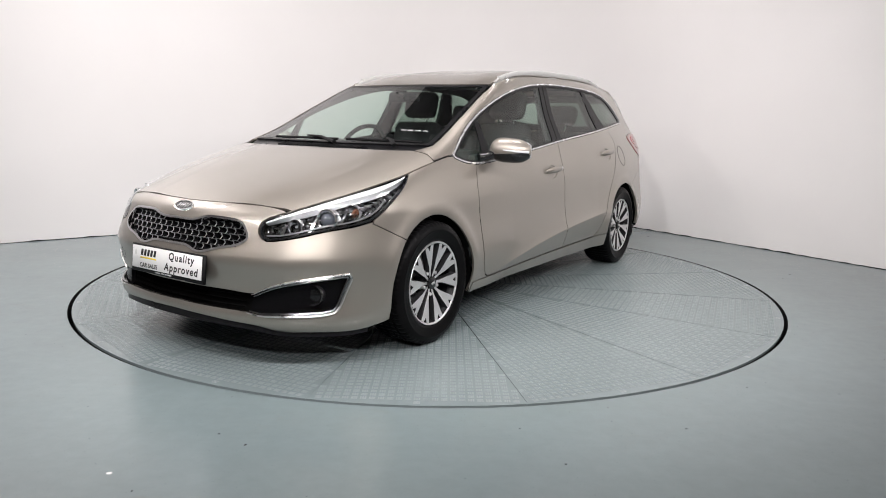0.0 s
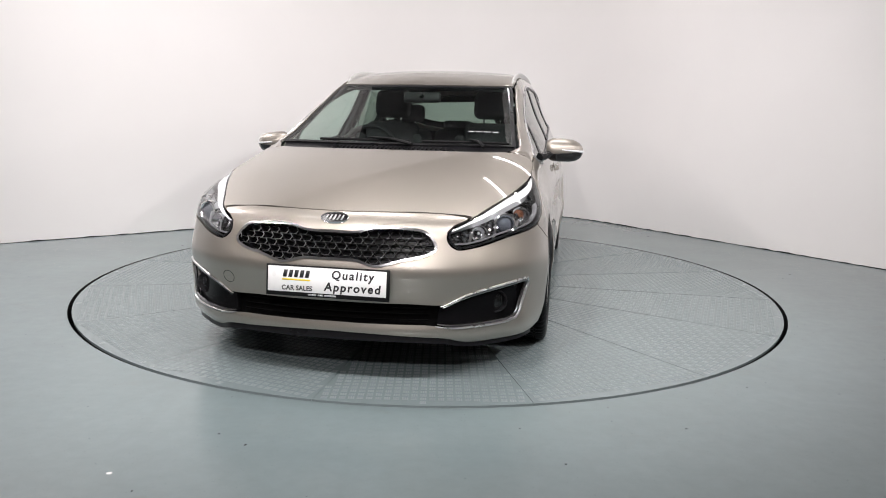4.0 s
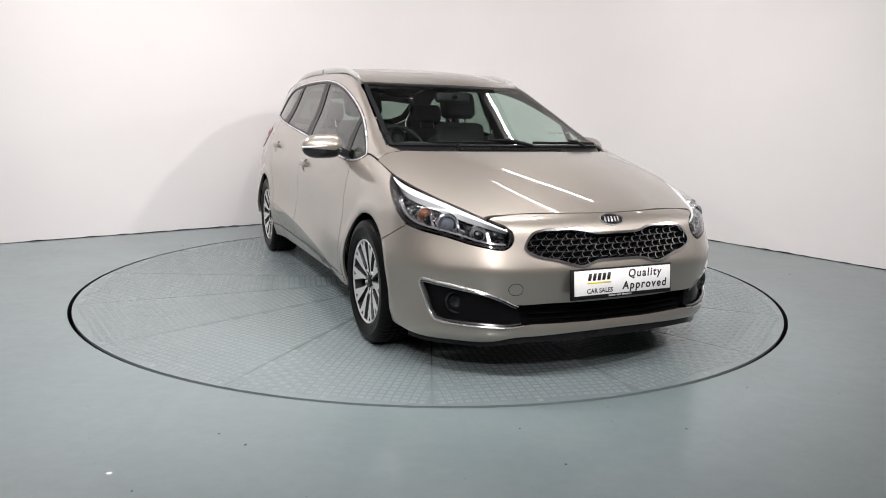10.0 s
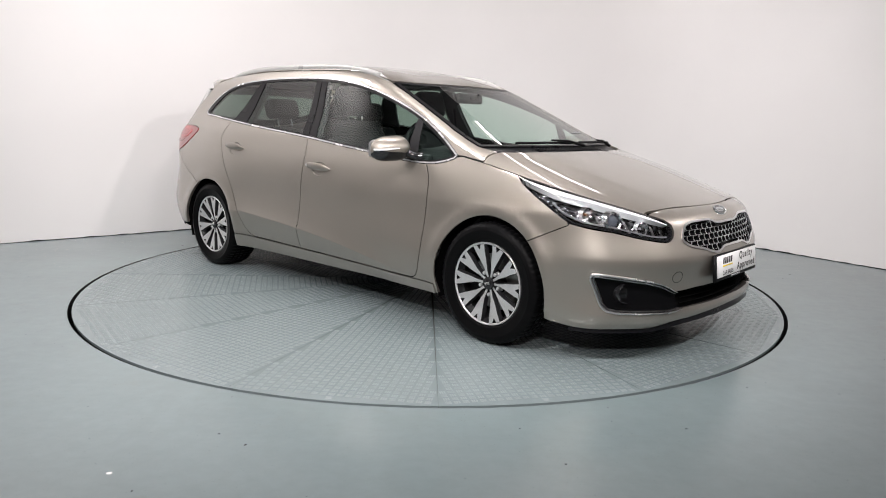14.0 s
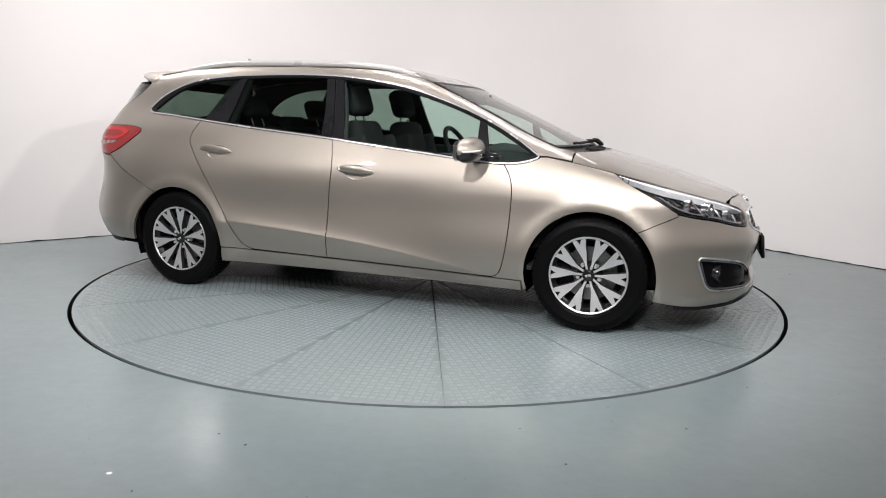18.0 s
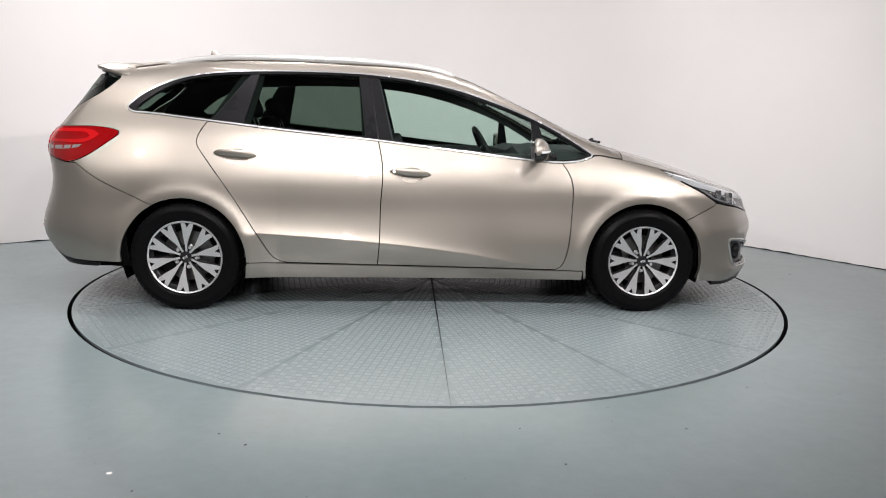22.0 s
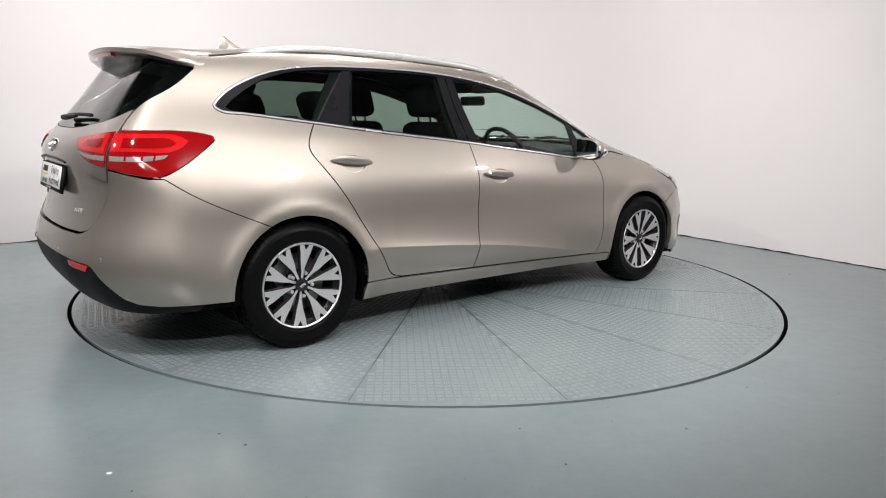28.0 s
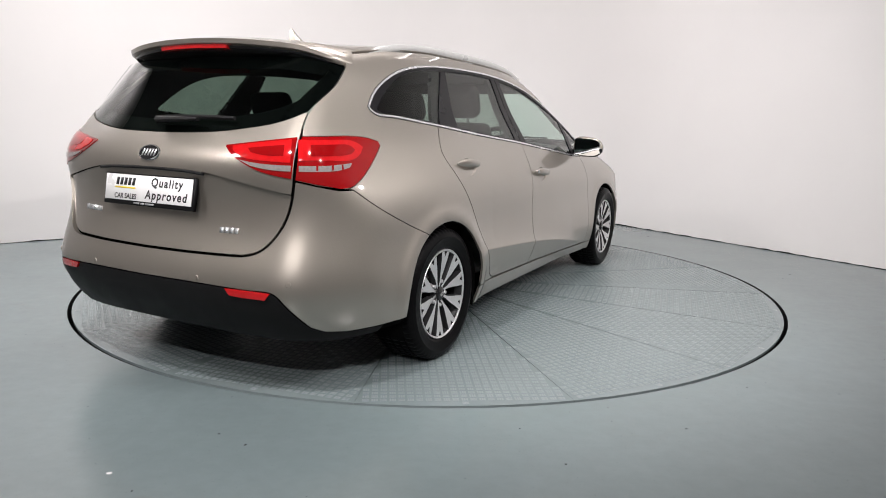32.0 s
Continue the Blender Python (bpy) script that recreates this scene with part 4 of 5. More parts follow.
# lower intake with its mesh, fog lamps in dark pockets with chrome brows
skin("lower_grille", frame_nose, inset(mirrored(mouth_half), -0.004), GAP, bumper, step=0.035, lift=-0.045, flange=0.0, label="black lower intake")
data = []
for k in range(3):
    z = 0.287 + k * 0.022
    path = hull_many(frame_nose, [(u, z) for u in np.linspace(-0.37, 0.37, 15)], 1, -0.03)[0]
    data.append(tube(path, 0.0035, 5))
tagged(solid("intake_bar", join(*data), GAP, bumper, "thin black intake bars"), kind="stuff")
pocket = inset([(0.405, 0.345)] + fog_line, 0.006)
brow = [(0.412, 0.344)] + fog_line
for s, hand in SIDES:
    pk = skin("fog_pocket", frame_nose, pocket, POCKET, bumper, s=s, step=0.03, lift=-0.018, flange=0.02, label="dark grey fog lamp surround")
    path = hull_many(frame_nose, brow, s, 0.002)[0]
    n = len(path)
    solid("fog_trim", tube(path, [0.002 + 0.0035 * min(1, 6 * min(i, n - 1 - i) / n) for i in range(n)], 8), SATIN, bumper, "bright satin chrome fog lamp trim")
    path = hull_many(frame_nose, inset(brow, 0.010), s, -0.005)[0]
    solid("fog_bezel", tube(path, [0.003 + 0.0055 * min(1, 6 * min(i, n - 1 - i) / n) for i in range(n)], 8), DARK_CHROME, bumper, "smoky inner bezel of the fog lamp")
    c, nn = hull_at(frame_nose, 0.640, 0.345, s)
    m = seat_on(c - nn * 0.016, (0.9, 0.25 * s, 0))
    solid("fog_lamp", lathe([(0.0, -0.03), (0.030, -0.03), (0.042, 0.0), (0.047, 0.006), (0.050, 0.0), (0.050, -0.03)], 32, m @ pose(0, 0, 0, 90)), GLOSS_BLACK, pk, "black round fog lamp housing")
    solid("fog_lens", lathe([(0.0, 0.004), (0.02, 0.002), (0.036, -0.008), (0.036, -0.02)], 32, m @ pose(0, 0, 0, 90)), LAMP_GLASS, pk, "clear fog lamp lens")

# head lamps
for s, hand in SIDES:
    lamp = skin("headlamp", frame_nose, inset(LAMP, 0.001), LAMP_CHROME, car, s=s, step=0.025, lift=-0.040, flange=-0.036, label="swept-back headlamp with projector lens and white light bar")
    skin("lamp_lens", frame_nose, inset(LAMP, 0.0025), LAMP_GLASS, lamp, s=s, step=0.025, flange=0.004, label="clear lamp cover")
    bar = curve([(1.135, 0.840), (0.90, 0.786), (0.646, 0.724), (0.539, 0.690), (0.462, 0.658)]) + curve([(0.462, 0.653), (0.54, 0.681), (0.646, 0.712), (0.80, 0.750), (0.90, 0.771), (1.02, 0.802), (1.12, 0.832)])
    skin("light_bar", frame_nose, bar, LIGHT_BAR, lamp, s=s, step=0.02, lift=-0.006, flange=0.03, label="white daytime light bar")
    edge_pts = np.array(curve([(0.452, 0.655), (0.444, 0.625), (0.456, 0.595), (0.476, 0.584), (0.50, 0.585), (0.60, 0.603), (0.70, 0.627), (0.80, 0.643), (0.883, 0.666), (0.943, 0.707), (1.059, 0.780)]))
    way = np.gradient(edge_pts, axis=0)
    way /= np.linalg.norm(way, axis=1, keepdims=True)
    border = [tuple(p) for p in edge_pts] + [tuple(p) for p in (edge_pts + np.stack([-way[:, 1], way[:, 0]], 1) * 0.007)[::-1]]
    skin("lamp_border", frame_nose, border, TRIM, lamp, s=s, step=0.012, lift=-0.002, flange=0.02, label="black border round the lamp's lower edge")
    under = curve([(0.462, 0.589), (0.50, 0.590), (0.60, 0.608), (0.70, 0.632), (0.80, 0.648), (0.87, 0.670), (0.93, 0.712), (0.955, 0.735)]) + curve([(0.945, 0.738), (0.922, 0.716), (0.866, 0.678), (0.80, 0.656), (0.70, 0.640), (0.60, 0.615), (0.50, 0.597), (0.462, 0.596)])
    skin("lower_strip", frame_nose, [(u + 0.004, v + 0.011) for u, v in under], STRIP, lamp, s=s, step=0.015, lift=-0.014, flange=0.02, label="frosted strip along the lamp's lower edge")
    c, nn = hull_at(frame_nose, 0.700, 0.680, s)
    m = seat_on(c - nn * 0.030, (0.93, 0.30 * s, 0.08))
    solid("projector_ring", lathe([(0.036, -0.02), (0.036, 0.012), (0.042, 0.018), (0.048, 0.014), (0.050, -0.02)], 40, m @ pose(0, 0, 0, 90)), CHROME, lamp, "chrome projector ring")
    solid("projector", lathe([(0.0, 0.022), (0.012, 0.020), (0.024, 0.014), (0.033, 0.002), (0.035, -0.015)], 40, m @ pose(0, 0, 0, 90)), BULB_GLASS, lamp, "round glass projector lens")
    for u, v, r, nm, mt in ((0.575, 0.645, 0.032, "reflector", CHROME), (0.800, 0.712, 0.034, "indicator_bowl", CHROME)):
        c, nn = hull_at(frame_nose, u, v, s)
        m = seat_on(c - nn * 0.028, (0.93, 0.28 * s, 0.05))
        solid(nm, lathe([(0.004, -0.022), (0.012, -0.02), (r * 0.7, -0.010), (r, 0.004), (r * 1.08, 0.004), (r * 1.1, -0.02)], 28, m @ pose(0, 0, 0, 90)), mt, lamp, "faceted chrome reflector")
        solid("bulb", lathe([(0.0, -0.008), (0.005, -0.009), (0.0065, -0.014), (0.0065, -0.02)], 16, m @ pose(0, 0, 0, 90)), AMBER if nm == "indicator_bowl" else FROST, lamp, "amber indicator bulb" if nm == "indicator_bowl" else "clear bulb")
    for u0, u1, z0, z1 in ((0.625, 0.655, 0.618, 0.690), (0.520, 0.535, 0.605, 0.655), (0.745, 0.775, 0.655, 0.725)):
        fin = [(u0, z0), (u0 + 0.012, z0), (u1 + 0.010, z1), (u1, z1)]
        skin("lamp_fin", frame_nose, fin, CHROME, lamp, s=s, step=0.02, lift=-0.020, flange=0.02, label="bright fin between the lamps")

# outlines round the back: metres round the tail, height
glass_low = curve([(0.0, 1.030), (0.15, 1.032), (0.311, 1.042), (0.40, 1.055), (0.515, 1.081), (0.604, 1.121)])
crease = curve([(0.548, 0.815), (0.44, 0.842), (0.386, 0.856), (0.28, 0.880), (0.18, 0.890), (0.0, 0.893)])
side_line = between([(z, u) for u, z in GATE if z > 0.6], 0.815, 1.119)
gate_upper = glass_low[:-1] + [(u, z) for z, u in side_line[::-1]] + crease[1:]
gate_lower = crease[::-1] + [p for p in GATE if p[1] < 0.812]
tailgate = skin("tailgate", frame_tail, inset(mirrored(gate_upper), 0.0018), PAINT, car, step=0.03)
skin("gate_panel", frame_tail, inset(mirrored(gate_lower), 0.0018), PAINT, tailgate, step=0.03, lift=-0.010, flange=0.02, label="recessed lower tailgate panel")
window_half = [(0.0, 1.352), (0.50, 1.342)] + [p for p in GATE if p[1] > 1.122] + glass_low[::-1]
skin("rear_window", frame_tail, inset(mirrored(window_half), 0.002), DARK_GLASS, tailgate, step=0.035, lift=-0.001, flange=0.006, label="dark-tinted curved rear window", even=3)
wb = np.array(mirrored(window_half))
skin("window_border", frame_tail, inset(wb, 0.002), TRIM, tailgate, holes=[inset(wb, 0.055)], step=0.03, lift=-0.006, flange=0.0, label="black printed border of the rear window")

back_half = ([(0.0, 0.574), (0.2, 0.576), (0.40, 0.580)] + curve([(0.40, 0.580), (0.45, 0.596), (0.496, 0.640), (0.547, 0.745), (0.566, 0.864)])[1:] + [(0.63, 0.846), (0.695, 0.829)]
             + laid(frame_side, SEAM_TAIL[::-1] + arch(-WHEEL_X, 119, 183), "tail")
             + [(0.80, 0.277), (0.72, 0.277), (0.65, 0.287)] + curve([(0.605, 0.312), (0.563, 0.368), (0.530, 0.418), (0.500, 0.455), (0.45, 0.462), (0.36, 0.466), (0.0, 0.470)]))
back = skin("rear_bumper", frame_tail, inset(mirrored(back_half), 0.0018), PAINT, car, step=0.03, flange=0.02)
valance_half = curve([(0.0, 0.466), (0.36, 0.462), (0.45, 0.458), (0.497, 0.450), (0.526, 0.415), (0.559, 0.365), (0.601, 0.309)]) + [(0.65, 0.283), (0.72, 0.273), (0.86, 0.272)] + curve([(0.84, 0.248), (0.66, 0.240), (0.5, 0.245), (0.3, 0.256), (0.0, 0.262)])
skin("valance", frame_tail, mirrored(valance_half), BLACK, back, step=0.035, lift=-0.004, flange=0.03, label="unpainted black lower bumper")
for s, hand in SIDES:
    inner_lamp = skin("tail_lamp", frame_tail, inset(LAMP_IN, 0.002), TAIL_RED, tailgate, s=s, step=0.02, lift=0.004, flange=0.015, label="red tail lamp half on the tailgate")
    outer_lamp = skin("tail_lamp", frame_tail, inset(LAMP_OUT, 0.002), TAIL_RED, car, s=s, step=0.02, lift=0.004, flange=0.015, label="red wrap-round tail lamp with a clear reversing band")
    skin("clear_band", frame_tail, curve([(0.392, 0.938), (0.44, 0.929), (0.555, 0.922)]) + curve([(0.554, 0.902), (0.478, 0.908), (0.43, 0.918)]), TAIL_CLEAR, tailgate, s=s, step=0.02, lift=0.0065, flange=0.004, label="clear band in the tail lamp")
    skin("clear_band", frame_tail, curve([(0.577, 0.922), (0.65, 0.920), (0.745, 0.926)]) + curve([(0.735, 0.911), (0.71, 0.904), (0.65, 0.900), (0.577, 0.902)]), TAIL_CLEAR, outer_lamp, s=s, step=0.02, lift=0.0065, flange=0.004, label="clear band in the tail lamp")
    skin("lamp_bezel", frame_tail, curve([(0.575, 1.012), (0.70, 1.014), (0.77, 1.004), (0.800, 0.985)]) + curve([(0.785, 0.960), (0.76, 0.943), (0.68, 0.938), (0.575, 0.940)]), TAIL_BRIGHT, outer_lamp, s=s, step=0.02, lift=0.0062, flange=0.003, label="brighter red light guide")
    skin("lamp_bezel", frame_tail, curve([(0.362, 0.985), (0.45, 0.999), (0.556, 1.013)]) + [(0.553, 0.932)] + curve([(0.552, 0.932), (0.45, 0.938), (0.40, 0.948), (0.368, 0.968)])[1:], TAIL_BRIGHT, inner_lamp, s=s, step=0.02, lift=0.0062, flange=0.003, label="brighter red light guide")
    skin("lamp_core", frame_tail, curve([(0.610, 0.994), (0.70, 0.996), (0.748, 0.988), (0.762, 0.975)]) + curve([(0.750, 0.962), (0.73, 0.957), (0.67, 0.954), (0.610, 0.955)]), TAIL_RED, outer_lamp, s=s, step=0.015, lift=0.0078, flange=0.003, label="dark red core inside the light guide")
    skin("lamp_core", frame_tail, curve([(0.42, 0.978), (0.48, 0.986), (0.535, 0.992)]) + [(0.533, 0.955)] + curve([(0.532, 0.955), (0.47, 0.956), (0.43, 0.964)])[1:], TAIL_RED, inner_lamp, s=s, step=0.015, lift=0.0078, flange=0.003, label="dark red core inside the light guide")
    for u in (0.625, 0.672, 0.705):
        skin("band_divider", frame_tail, [(u, 0.903), (u + 0.006, 0.903), (u + 0.006, 0.922), (u, 0.922)], TAIL_RED, outer_lamp, s=s, step=0.01, lift=0.0075, flange=0.002, label="dark divider in the clear band")
    refl = curve([(0.352, 0.463), (0.42, 0.461), (0.493, 0.456)]) + [(0.478, 0.430), (0.40, 0.434), (0.366, 0.438)]
    skin("reflector", frame_tail, refl, TAIL_BRIGHT, back, s=s, step=0.02, lift=0.003, flange=0.008, label="red bumper reflector")
    for u, z in ((0.247, 0.489), (0.545, 0.489)):
        c, nn = hull_at(frame_tail, u, z, s)
        solid("parking_sensor", lathe([(0.0, 0.003), (0.008, 0.003), (0.010, 0.001), (0.011, -0.004)], 20, seat_on(c, nn) @ pose(0, 0, 0, 90)), PAINT, back)

# spoiler over the rear window
def spoiler_edges(y):
    """The front edge, the trailing edge and how far the end has run out, at a width."""
    q = abs(y) / 0.60
    k = min(1.0, max(0.0, (q - 0.80) / 0.20)) ** 1.6
    x0 = float(np.interp(q, [0.0, 0.78, 0.90, 1.0], [-1.708, -1.700, -1.600, -1.668]))
    xt = (-1.985 + 0.165 * q**2.6) * (1 - k) - 1.700 * k
    zt = (1.408 - 0.042 * q**2) * (1 - k) + 1.322 * k
    return x0, on_top(x0, abs(y)) + 0.003, xt, zt, k


def spoiler():
    rings = []
    for y in np.linspace(-0.60, 0.60, 49):
        q = abs(y) / 0.60
        x0, z0, xt, zt, k = spoiler_edges(y)
        xm, zm = (x0 + xt) / 2, (z0 + zt) / 2 + 0.010 * (1 - 0.6 * k)
        low = lambda z: z * (1 - k) + (zt - 0.014) * k
        rings.append([(x0, y, z0), ((x0 + xm) / 2, y, z0 * 0.5 + zm * 0.5 + 0.003), (xm, y, zm), ((xm + xt) / 2, y, (zm + zt) / 2 + 0.005), (xt, y, zt), (xt + 0.003, y, zt - 0.018 * (1 - 0.5 * k)),
                      (xt + 0.05 * (1 - k), y, low(zt - 0.034 - 0.008 * q)), (x0 - 0.10 + 0.03 * q + 0.05 * k, y, low(1.352 - 0.02 * q * q)), (x0 - 0.02, y, low(1.348 - 0.02 * q * q))])
    return loft(rings)


sp = solid("spoiler", spoiler(), PAINT, tailgate, "roof spoiler in body colour")
under = []
for y in np.linspace(-0.545, 0.545, 37):
    x0, z0, xt, zt, k = spoiler_edges(y)
    under.append([(xt + 0.022, y, zt - 0.020), (xt + 0.026, y, zt - 0.036 + 0.014 * k), (xt + 0.085 - 0.05 * k, y, zt - 0.066 + 0.036 * k), (xt + 0.13 - 0.08 * k, y, zt - 0.068 + 0.036 * k), (xt + 0.12 - 0.08 * k, y, zt - 0.025)])
solid("spoiler_underside", loft(under), GLOSS_BLACK, tailgate, "gloss-black spoiler underside")
marks = []
for y, w in ((0.085, 0.060), (0.025, 0.036), (-0.035, 0.060), (-0.095, 0.030)):
    x0, z0, xt, zt, k = spoiler_edges(y)
    marks.append(moved(prism([(-w / 2, -0.008), (w / 2, -0.008), (w / 2, 0.008), (-w / 2, 0.008)], 0.001), seat_on((xt + 0.052, y, zt - 0.0475), (-0.46, 0, -0.89))))
solid("sticker_bars", join(*marks), FROST, tailgate, "pale sticker lettering as plain bars")
brake = []
for y in np.linspace(-0.19, 0.19, 13):
    x0, z0, xt, zt, k = spoiler_edges(y)
    brake.append([(xt + 0.012, y, zt - 0.022), (xt + 0.014, y, zt - 0.037), (xt + 0.035, y, zt - 0.042), (xt + 0.035, y, zt - 0.022)])
solid("brake_lamp", loft(brake), TAIL_BRIGHT, tailgate, "red high-level brake lamp")

# rear wiper, handle strip, aerial fin
arm = hull_many(frame_tail, [(u, 1.058 + 0.03 * u) for u in (-0.02, 0.05, 0.12, 0.19)], -1, 0.03)[0]
solid("wiper_arm", tube(arm, [0.020, 0.018, 0.014, 0.010], 8, 0.7), BLACK, tailgate, "black rear wiper arm")
blade = hull_many(frame_tail, [(u, 1.078 + 0.004 * math.sin(u * 9)) for u in np.linspace(-0.06, 0.345, 12)], -1, 0.016)[0]
solid("wiper_blade", tube(blade, 0.009, 6), BLACK, tailgate, "black rear wiper blade")
bar = hull_many(frame_tail, [(u, float(np.interp(abs(u), [0, 0.18, 0.28], [0.889, 0.886, 0.876]))) for u in np.linspace(-0.26, 0.26, 17)], 1, 0.003)[0]
solid("handle_strip", tube(bar, 0.0055, 8), SATIN_BLACK, tailgate, "dark handle strip above the rear plate")
fin = []
for k, t in enumerate(np.linspace(0, 1, 9)):
    w, h = 0.030 * (1 - t) ** 0.7 + 0.002, t * 0.074
    x0, x1 = -1.375 + 0.022 * t, -1.18 - 0.160 * t**0.6
    z = on_top(-1.3, 0.0) - 0.004 + h
    fin.append([(x0, 0, z), (x0 + (x1 - x0) * 0.25, w, z), (x0 + (x1 - x0) * 0.65, w * 0.7, z), (x1, 0, z), (x0 + (x1 - x0) * 0.65, -w * 0.7, z), (x0 + (x1 - x0) * 0.25, -w, z)])
solid("aerial_fin", loft(fin), PAINT, car, "shark-fin roof aerial in body colour")

# door mirrors
for s, hand in SIDES:
    def mirror_pt(a, b, k=1.0):
        """a: round, b: from the inner end to the tip."""
        y = 0.805 + 0.212 * b
        r = (1 - max(0, (b - 0.55) / 0.45) ** 2.6) ** 0.5 * (1 - 0.35 * max(0, (0.25 - b) / 0.25) ** 2) if b < 1 else 0.02
        h = 0.072 * r * (1 - 0.10 * b)
        x = 0.672 - 0.035 * b + (0.070 if math.cos(a) > 0 else 0.032) * math.cos(a) * r * k
        z = 0.950 - 0.010 * b + h * math.sin(a) * k * (1.0 if math.sin(a) > 0 else 0.95)
        return (x, s * y, z)

    rings = [[mirror_pt(2 * math.pi * i / 28, b) for i in range(28)] for b in (0, 0.06, 0.15, 0.3, 0.45, 0.6, 0.72, 0.82, 0.9, 0.95, 0.985, 1.0)]
    shell = solid("door_mirror", loft(rings), PAINT, car, "door mirror in body colour with a black lower half")
    low = [[Vector(mirror_pt(math.pi + math.pi * i / 16 - 0.15 + 0.30 * i / 16, b, 1.035)) for i in range(17)] + [Vector((0.668 - 0.035 * b, s * (0.805 + 0.212 * b), 0.930))] for b in (0, 0.06, 0.15, 0.3, 0.45, 0.6, 0.72, 0.82, 0.9, 0.95, 0.985)]
    low = [[Vector((v.x, v.y, min(v.z, 0.922 + 0.018 * k / 10))) for v in r] for k, r in enumerate(low)]
    solid("mirror_base", loft(low), GLOSS_BLACK, shell, "gloss-black lower mirror cover")
    strip = [mirror_pt(0.0 + 0.10 * (1 - b), b, 1.03) for b in np.linspace(0.42, 0.985, 12)]
    solid("indicator", tube(strip, [0.0035 + 0.0035 * i / 11 for i in range(12)], 6), LIGHT_BAR, shell, "clear indicator strip")
    g = [[(0.672 - 0.035 * b - 0.036 * (1 - 0.15 * max(0, b - 0.6)), s * (0.805 + 0.212 * b), 0.950 - 0.010 * b + (0.060 * math.sqrt(max(0.02, 1 - max(0, (b - 0.5) / 0.5) ** 3)) * (0.85 + 0.15 * min(1, b * 6))) * t) for t in (-0.95, -0.5, 0, 0.5, 0.95)] for b in np.linspace(0.05, 0.93, 12)]
    back_g = [[(x - 0.003, y, z) for x, y, z in r] for r in g]
    solid("mirror_glass", loft([r + [(x + 0.02, y, z) for x, y, z in r[::-1]] for r in back_g]), MIRROR, shell, "mirror glass")
    solid("mirror_arm", tube([(0.775, s * 0.765, 0.905), (0.745, s * 0.79, 0.908), (0.71, s * 0.82, 0.925), (0.69, s * 0.85, 0.94)], [0.034, 0.030, 0.028, 0.030], 12, 0.75), GLOSS_BLACK, shell, "black mirror arm")

# door handles: a rounded bar over a scooped bowl
for ob in [o for o in car.children if o.name.split(".")[0] in ("front_door", "rear_door")]:
    front = ob.name.startswith("front")
    s = 1 if np.mean([v.co.y for v in ob.data.vertices]) > 0 else -1
    x0, z0, tilt = (*GRIP_FRONT, -0.06) if front else (*GRIP_REAR, -0.06)
    rings = []
    for t in np.linspace(-1, 1, 17):
        x = x0 + 0.118 * t
        z = z0 + tilt * (x - x0)
        rr = max(0.02, 1 - abs(t) ** 2.4) ** 0.5
        p, n = hull_many(frame_side, [(x, z)], s)
        out = 0.004 + 0.024 * max(0, 1 - abs(t) ** 4)
        rings.append([tuple(p[0] + n[0] * (out + 0.010 * rr * math.cos(a)) + np.array([0, 0, 0.021 * rr * math.sin(a)])) for a in (2 * math.pi * k / 12 for k in range(12))])
    solid("door_handle", loft(rings), PAINT, ob, "smooth pull handle in body colour")
    rings = [[tuple(q) for q in hull_many(frame_side, bowl_line(x0, z0, k), s, d)[0]] for k, d in ((1.03, -0.006), (1.0, -0.0005), (0.96, -0.003), (0.85, -0.010), (0.65, -0.017), (0.4, -0.021), (0.1, -0.022))]
    solid("handle_bowl", loft(rings), PAINT, ob, "shallow bowl behind the handle")
    if front:
        p, n = hull_at(frame_side, x0 - 0.09, z0 + 0.006, s)
        solid("lock", lathe([(0.0, 0.004), (0.009, 0.004), (0.011, 0.0), (0.011, -0.01)], 20, seat_on(p + n * 0.024, n) @ pose(0, 0, 0, 90)), SATIN, ob, "key lock")

# fuel flap, towing eye cover
ringpts = [(-1.335 + 0.072 * math.cos(a), 0.862 + 0.075 * math.sin(a)) for a in np.linspace(0, 2 * math.pi, 40)]
solid("fuel_flap", tube(hull_many(frame_side, ringpts, 1, -0.0006)[0], 0.0022, 5), GAP, car, "outline of the round fuel flap")
ringpts = [(0.425 + 0.026 * math.cos(a), 0.418 + 0.026 * math.sin(a)) for a in np.linspace(0, 2 * math.pi, 30)]
solid("towing_cover", tube(hull_many(frame_nose, ringpts, -1, -0.0006)[0], 0.0015, 5), GAP, bumper, "outline of the towing eye cover")

